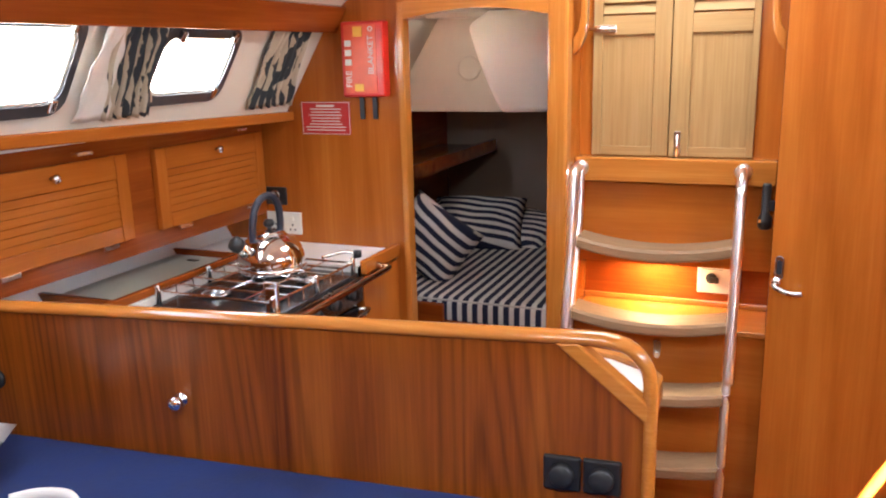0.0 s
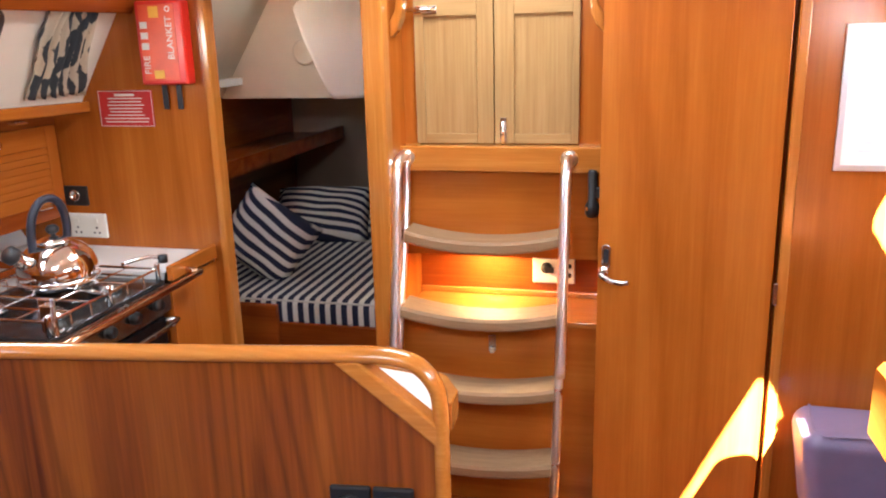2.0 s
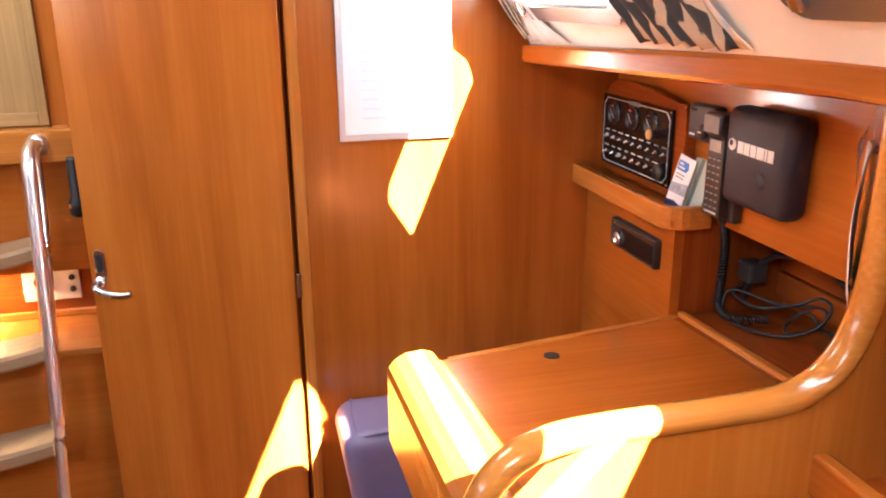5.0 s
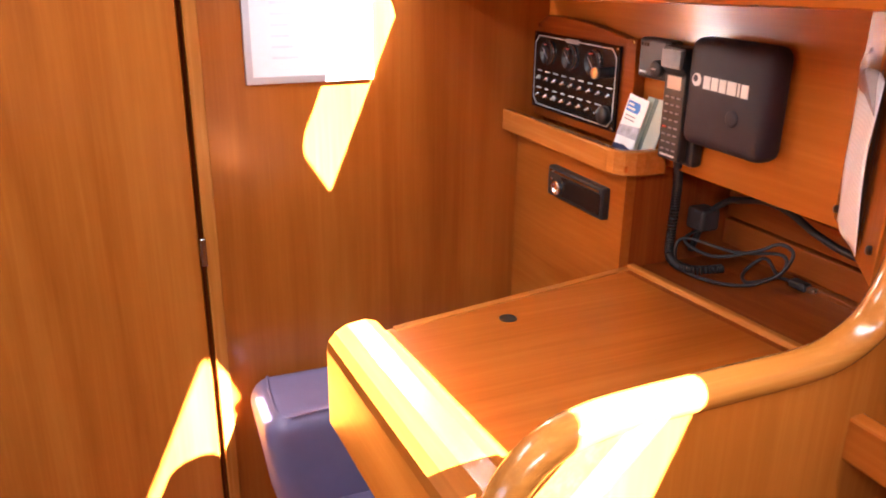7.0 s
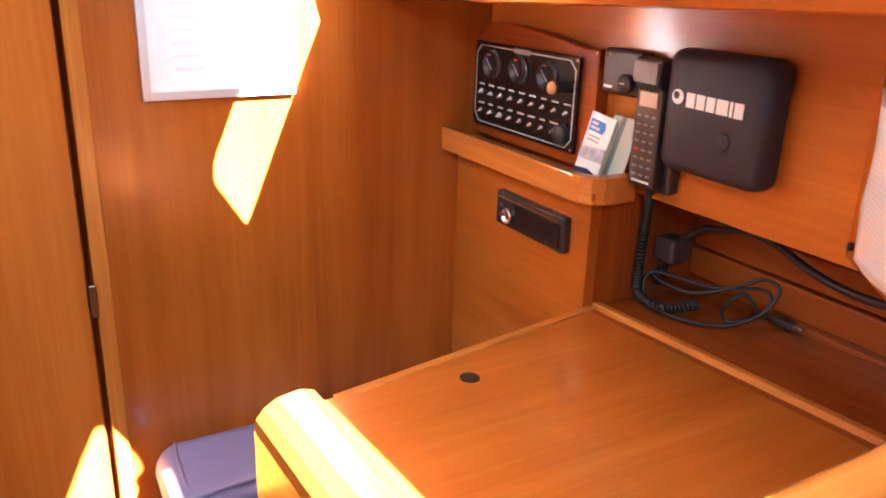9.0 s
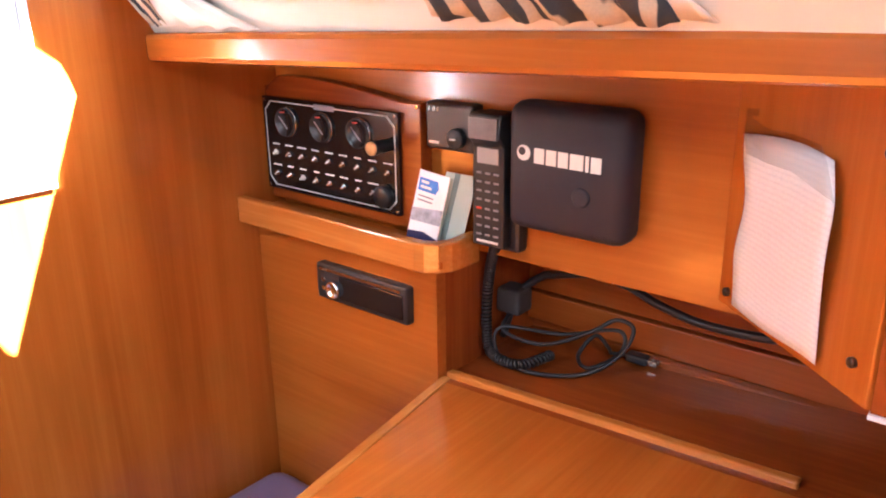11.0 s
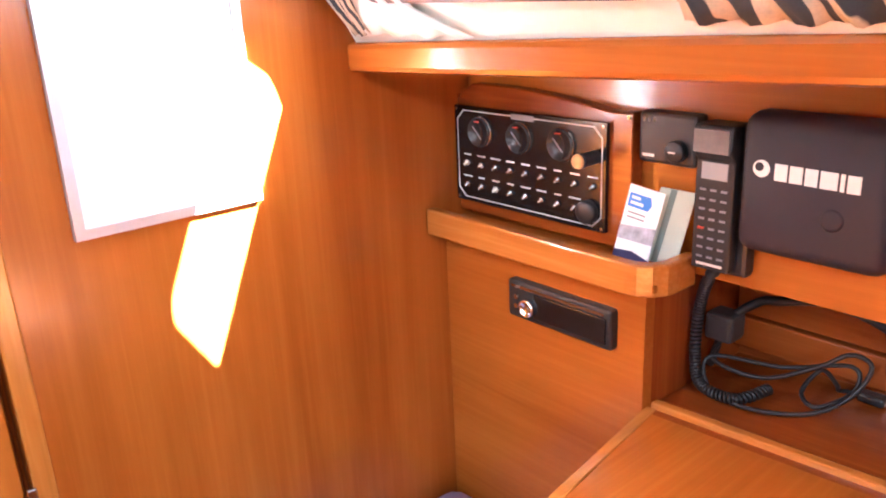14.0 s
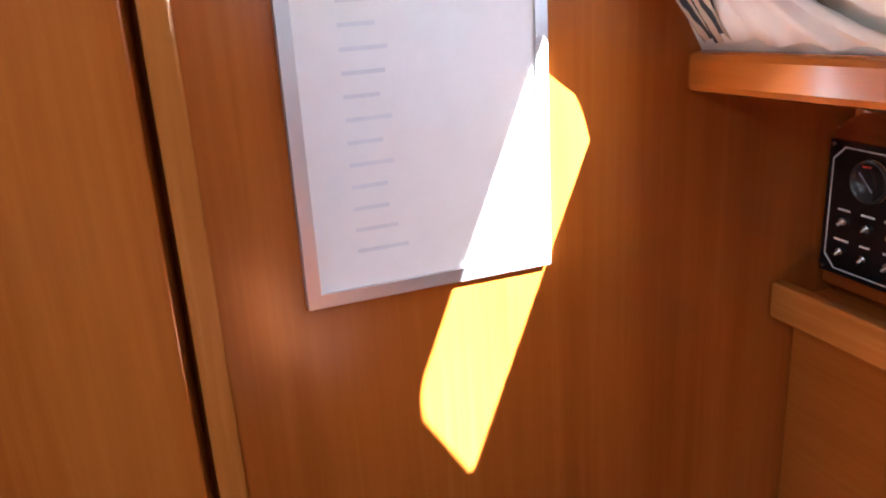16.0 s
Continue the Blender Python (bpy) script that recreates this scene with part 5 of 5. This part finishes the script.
# thermostat
th = empty_at("thermostat", 1.30, 1.908, 1.11)
tagged(th, "black heating thermostat with a rotary knob", "thermostat")
part("case", box(1.287, 1.312, 1.868, 1.950, 1.109, 1.173, 0.005), BLACK, th)
part("dial", lathe([(0.0135, 0.0), (0.0135, 0.008), (0.0115, 0.010), (0.0, 0.010)], (1.287, 1.893, 1.128), 20, (-1, 0, 0)), BLACK, th, "", True)
part("pointer", box(1.2755, 1.277, 1.890, 1.899, 1.127, 1.1285, m=None), PRINTWHITE, th)
part("print_line", box(1.2864, 1.2872, 1.926, 1.943, 1.117, 1.1205), PRINTWHITE, th)
for y in (1.925, 1.9325, 1.940):
    part("vent", box(1.2866, 1.2876, y, y + 0.004, 1.160, 1.166), GLOSSBLACK, th)

# leaflets in the tray
lf = empty_at("leaflet", 1.285, 1.93, 0.976)
tagged(lf, "white and blue folded leaflet standing in the tray", "leaflet")
LFM = plate_matrix((1.262, 1.966, 0.984), (0.02, -1, -0.12), (0.22, -0.115, 1))
part("cover", slab([(0, 0), (0.052, 0), (0.052, 0.098), (0, 0.098)], LFM, 0.0, 0.0015), PAPER, lf)
part("blue_flash", slab([(0.003, 0.070), (0.034, 0.070), (0.038, 0.078), (0.034, 0.088), (0.003, 0.088)], LFM, 0.0015, 0.0021), plain("blue_print", (0.04, 0.20, 0.62), 0.5, bump=0.0), lf, "blue printed flash")
part("photo", slab([(0.0, 0.026), (0.052, 0.030), (0.052, 0.052), (0.0, 0.044)], LFM, 0.0015, 0.0021), plain("grey_photo", (0.45, 0.45, 0.52), 0.5, var=0.5, scale=60, bump=0.0), lf, "printed photograph")
part("navy_foot", slab([(0.0, 0.0), (0.052, 0.0), (0.052, 0.010), (0.026, 0.015), (0.0, 0.011)], LFM, 0.0015, 0.0021), plain("navy_print", (0.02, 0.02, 0.10), 0.5, bump=0.0), lf)
for k in range(2):
    part("print_line", slab([(0.007, 0.074 + k * 0.007), (0.026 - k * 0.006, 0.074 + k * 0.007), (0.026 - k * 0.006, 0.0775 + k * 0.007), (0.007, 0.0775 + k * 0.007)], LFM, 0.0021, 0.0026), PRINTWHITE, lf)
    part("print_line", slab([(0.006, 0.056 + k * 0.006), (0.032, 0.056 + k * 0.006), (0.032, 0.058 + k * 0.006), (0.006, 0.058 + k * 0.006)], LFM, 0.0015, 0.0021), INK, lf)
lf2 = empty_at("booklet", 1.29, 1.905, 0.976)
tagged(lf2, "pale green booklet standing behind the leaflet", "booklet")
LFN = plate_matrix((1.272, 1.930, 0.986), (0.25, -1, -0.08), (0.20, -0.15, 1))
part("cover", slab([(0, 0), (0.046, 0), (0.046, 0.096), (0, 0.096)], LFN, -0.002, 0.001), plain("pale_green_card", (0.55, 0.60, 0.50), 0.6, var=0.08, bump=0.0), lf2)
part("spine", slab([(0.014, 0.0), (0.022, 0.0), (0.022, 0.096), (0.014, 0.096)], LFN, 0.001, 0.0018), plain("grey_green_print", (0.20, 0.25, 0.22), 0.6, bump=0.0), lf2, "dark green band")

# handset
hs = empty_at("radio_handset", 1.30, 1.835, 0.99)
tagged(hs, "black radio handset with keypad and small display", "handset")
part("cradle", box(1.290, 1.312, 1.795, 1.862, 0.985, 1.168, 0.006), BLACK, hs)
part("body", prism([(1.272, 0.993), (1.290, 0.993), (1.290, 1.170), (1.264, 1.170), (1.260, 1.140), (1.272, 1.128)], "y", 1.808, 1.858, 0.003), BLACK, hs)
HSM = plate_matrix((1.2718, 1.858, 0.993), (0, -1, 0), (0, 0, 1))
part("earpiece", slab([(0.003, 0.145), (0.047, 0.145), (0.047, 0.172), (0.003, 0.172)], HSM, 0.006, 0.0125), plain("grey_grille", (0.16, 0.15, 0.145), 0.45, var=0.2, scale=90, bump=0.2), hs, "grey earpiece")
part("display", slab([(0.009, 0.112), (0.042, 0.112), (0.042, 0.132), (0.009, 0.132)], HSM, 0.0, 0.0015), plain("lcd_grey", (0.36, 0.35, 0.34), 0.2, var=0.05, bump=0.0), hs, "grey display")
for r in range(8):
    for k in range(3):
        mk = REDNEEDLE if (r == 4 and k == 0) else INK
        part("button", slab([(0.008 + k * 0.0135, 0.098 - r * 0.0118), (0.0155 + k * 0.0135, 0.098 - r * 0.0118), (0.0155 + k * 0.0135, 0.1005 - r * 0.0118), (0.008 + k * 0.0135, 0.1005 - r * 0.0118)], HSM, 0.0, 0.0015), mk, hs)
part("print_line", slab([(0.008, 0.006), (0.042, 0.006), (0.042, 0.009), (0.008, 0.009)], HSM, 0.0, 0.0008), PRINTWHITE, hs)

# plotter under its cover
pl = empty_at("chart_plotter", 1.29, 1.71, 1.03)
tagged(pl, "chart plotter under a soft black cover with white emblem", "plotter")
cv = box(1.262, 1.311, 1.634, 1.800, 1.030, 1.189, 0.018, seg=4)
part("cover", cv, NAVYCOVER, pl, "", True)
PLM = plate_matrix((1.262, 1.800, 1.030), (0, -1, 0), (0, 0, 1))
for k, (u, w) in enumerate(((0.042, 0.0150), (0.0585, 0.0150), (0.0750, 0.0145), (0.0910, 0.0190), (0.1115, 0.0055), (0.1185, 0.0145))):
    z = 0.088 - k * 0.0003
    part("emblem_bar", slab([(u + 0.001, z), (u + w, z), (u + w, z + 0.0185), (u + 0.001, z + 0.0185)], PLM, 0.0, 0.0012, 0.0004), PRINTWHITE, pl)
part("emblem_disc", lathe([(0.0095, 0), (0.0095, 0.0012), (0, 0.0012)], PLM @ Vector((0.028, 0.099, 0)), 18, (-1, 0, 0)), PRINTWHITE, pl)
part("emblem_disc", lathe([(0.005, 0), (0.005, 0.0016), (0, 0.0016)], PLM @ Vector((0.026, 0.101, 0)), 12, (-1, 0, 0)), NAVYCOVER, pl)
part("button_mark", lathe([(0.013, -0.003), (0.012, 0.0012), (0.009, 0.0022), (0, 0.0026)], PLM @ Vector((0.108, 0.055, 0)), 20, (-1, 0, 0)), NAVYCOVER, pl, "", True)

# stereo
sr = empty_at("car_stereo", 1.25, 2.04, 0.86)
tagged(sr, "black car stereo let into the teak panel", "stereo")
part("face", box(1.238, 1.256, 1.948, 2.136, 0.858, 0.916, 0.004), BLACK, sr)
part("glass", box(1.2362, 1.239, 1.956, 2.085, 0.866, 0.903, 0.001), GLOSSBLACK, sr, "glossy display")
part("slot_line", box(1.2366, 1.2385, 1.960, 2.128, 0.906, 0.910), STEEL, sr)
part("dial", lathe([(0.0135, 0.0), (0.0135, 0.008), (0.0105, 0.0095), (0.0100, 0.006), (0.0, 0.006)], (1.238, 2.095, 0.880), 22, (-1, 0, 0)), CHROME, sr, "chrome ring dial", True)
for k in range(2):
    part("button", lathe([(0.004, 0), (0.004, 0.003), (0, 0.003)], (1.238, 2.118, 0.878 + k * 0.014), 10, (-1, 0, 0)), STEEL, sr)

# cables in the cubby
def coil(points, r, turns, wire):
    pts = smooth_path(points, 10)
    out = []
    n = turns * 9
    for i in range(n + 1):
        f = i / n * (len(pts) - 1)
        k = min(int(f), len(pts) - 2)
        p = pts[k].lerp(pts[k + 1], f - k)
        d = (pts[k + 1] - pts[k]).normalized()
        u = d.orthogonal().normalized()
        w = d.cross(u)
        a = 2 * math.pi * turns * i / n
        out.append(p + u * r * math.cos(a) + w * r * math.sin(a))
    return tube(out, wire, 5)


tagged(part("coiled_cord", coil([(1.300, 1.838, 0.99), (1.33, 1.868, 0.95), (1.345, 1.885, 0.90), (1.345, 1.887, 0.84), (1.335, 1.870, 0.803), (1.335, 1.82, 0.799), (1.39, 1.80, 0.800)], 0.006, 60, 0.0025), BLACK, None, "", True), "black coiled handset cord hanging in the cubby", "cable")
tagged(part("power_cable", tube(smooth_path([(1.40, 1.895, 0.80), (1.41, 1.875, 0.87), (1.42, 1.84, 0.905), (1.42, 1.812, 0.914), (1.42, 1.757, 0.928), (1.42, 1.704, 0.924), (1.42, 1.653, 0.907), (1.42, 1.589, 0.896), (1.41, 1.50, 0.905), (1.40, 1.42, 0.93)], 6), 0.006, 8), BLACK, None, "", True), "thick black cable across the back of the cubby", "cable")
tagged(part("plug_adapter", box(1.385, 1.425, 1.858, 1.900, 0.845, 0.885, 0.006, m=None), plain("grey_black_plug", (0.05, 0.045, 0.045), 0.5, bump=0.05)), "dark grey plug adapter hanging on the cable", "adapter")
loops = [(1.405, 1.875, 0.85), (1.36, 1.868, 0.832), (1.365, 1.80, 0.826), (1.40, 1.745, 0.848), (1.42, 1.715, 0.868), (1.425, 1.690, 0.858), (1.41, 1.702, 0.82), (1.37, 1.735, 0.797), (1.335, 1.80, 0.793), (1.338, 1.858, 0.800), (1.36, 1.872, 0.835), (1.40, 1.79, 0.832), (1.43, 1.715, 0.848), (1.42, 1.705, 0.82), (1.385, 1.735, 0.800), (1.40, 1.762, 0.806), (1.43, 1.752, 0.830), (1.44, 1.735, 0.812), (1.447, 1.735, 0.801)]
tagged(part("thin_cable", tube(smooth_path(loops, 6), 0.0030, 6), BLACK, None, "", True), "thin black cable looped on the cubby floor", "cable")
us = empty_at("cable_plug", 1.455, 1.69, 0.80)
tagged(us, "small black plug with a metal tip", "plug")
part("grip", box(1.447, 1.466, 1.678, 1.712, 0.7935, 0.807, 0.004), BLACK, us)
part("tip", box(1.451, 1.462, 1.664, 1.679, 0.796, 0.804, 0.001), STEEL, us, "metal tip")
part("cable", tube(smooth_path([(1.447, 1.735, 0.800), (1.450, 1.725, 0.801), (1.456, 1.71, 0.800)], 4), 0.003, 6), BLACK, us)

# hull planks at the back of the cubby
for k in range(4):
    z = 0.80 + k * 0.052
    tagged(part("hull_plank", box(1.478 + k * 0.003, 1.500, 1.352, 1.903, z + 0.002, z + 0.050, 0.003), REDWOOD["y"]), "red teak hull plank behind the cubby", "plank", "hull planks")
tagged(part("cubby_ledge", box(1.462, 1.480, 1.352, 1.70, 0.790, 0.803, 0.003), REDWOOD["y"]), "teak batten along the cubby floor", "batten")

# paper on the corner board
pn = empty_at("paper_list", 1.24, 1.45, 1.0)
tagged(pn, "curling printed paper list taped to the corner board", "paper")
bm = bmesh.new()
n, m3 = 10, 16
g = []
for j in range(m3 + 1):
    v = j / m3
    for i in range(n + 1):
        u = i / n
        left = 0.023 + 0.020 * math.sin(math.pi * min(1.0, v * 1.35)) ** 2 * (1 - 0.4 * v) + 0.008 * v
        right = 0.174 + 0.018 * math.sin(math.pi * min(0.5, v * 1.8)) - 0.006 * v
        x = left + (right - left) * u
        z = 1.175 - 0.188 * v + 0.005 * u + 0.006 * math.sin(math.pi * u) * (1 - v)
        d = 0.003 + 0.007 * math.sin(math.pi * v) * (0.3 + 0.7 * u) + 0.004 * u + 0.002 * math.sin(7 * u + 5 * v)
        g.append(bm.verts.new(FM @ Vector((x, -d, z))))
for j in range(m3):
    for i in range(n):
        q = j * (n + 1) + i
        bm.faces.new((g[q], g[q + 1], g[q + n + 2], g[q + n + 1]))
sheet_ob = part("sheet", bm, stripes("list_print", "z", 0.0058, (0.76, 0.74, 0.75), (0.82, 0.80, 0.80), 0.4, 0.001, 60.0, 0.6), pn, "", True)
sheet_ob.modifiers.new("thickness", "SOLIDIFY").thickness = 0.0006
clear, ct, cb = nodes_of("clear_plastic_film")
cb.inputs["Transmission Weight"].default_value = 1.0
cb.inputs["Roughness"].default_value = 0.12
cb.inputs["IOR"].default_value = 1.1
bm = bmesh.new()
rows = [[bm.verts.new(FM @ Vector((x, -d, z))) for x, d, z in line] for line in (
    ((0.030, 0.006, 1.196), (0.075, 0.012, 1.190), (0.118, 0.016, 1.194), (0.158, 0.012, 1.191)),
    ((0.026, 0.007, 1.178), (0.075, 0.016, 1.180), (0.122, 0.019, 1.183), (0.176, 0.016, 1.179)),
    ((0.040, 0.009, 1.158), (0.085, 0.013, 1.158), (0.130, 0.016, 1.160), (0.192, 0.016, 1.148)))]
for la, lb in zip(rows, rows[1:]):
    for k in range(3):
        bm.faces.new((la[k], la[k + 1], lb[k + 1], lb[k]))
sleeve = part("sleeve_flap", bm, clear, pn, "crumpled clear plastic sleeve")
sleeve.modifiers.new("thickness", "SOLIDIFY").thickness = 0.0004
sleeve.visible_shadow = False
part("tape", slab([(0.018, 1.192), (0.040, 1.196), (0.041, 1.203), (0.019, 1.200)], FM @ plate_matrix((0, -0.0006, 0), (1, 0, 0), (0, 0, 1)), 0.0, 0.0006), clear, pn, "strip of clear tape")
tagged(part("white_strip", box(1.148, 1.168, 1.292, 1.345, 0.9735, 0.978, 0.001), PAPER), "white edging strip under the corner board", "strip")

# saloon side of the partition
tagged(part("saloon_shelf_rail", box(1.050, 1.070, 0.2, 1.295, 0.852, 0.900, 0.004), WOOD["y"]), "varnished teak shelf front in the saloon", "shelf")
# unseen panel added to hold overhead light off the partition's outer end
structure("saloon_bay_baffle", box(1.114, 1.130, -1.4, 1.262, 1.02, 1.254), REDWOOD["y"], "added red teak panel, out of view, that darkens the shelf bay", "cabinet")
structure("saloon_shelf", box(1.07, 1.86, -1.4, 1.295, 0.845, 0.858), REDWOOD["y"], "teak saloon shelf behind its front rail", "shelf")
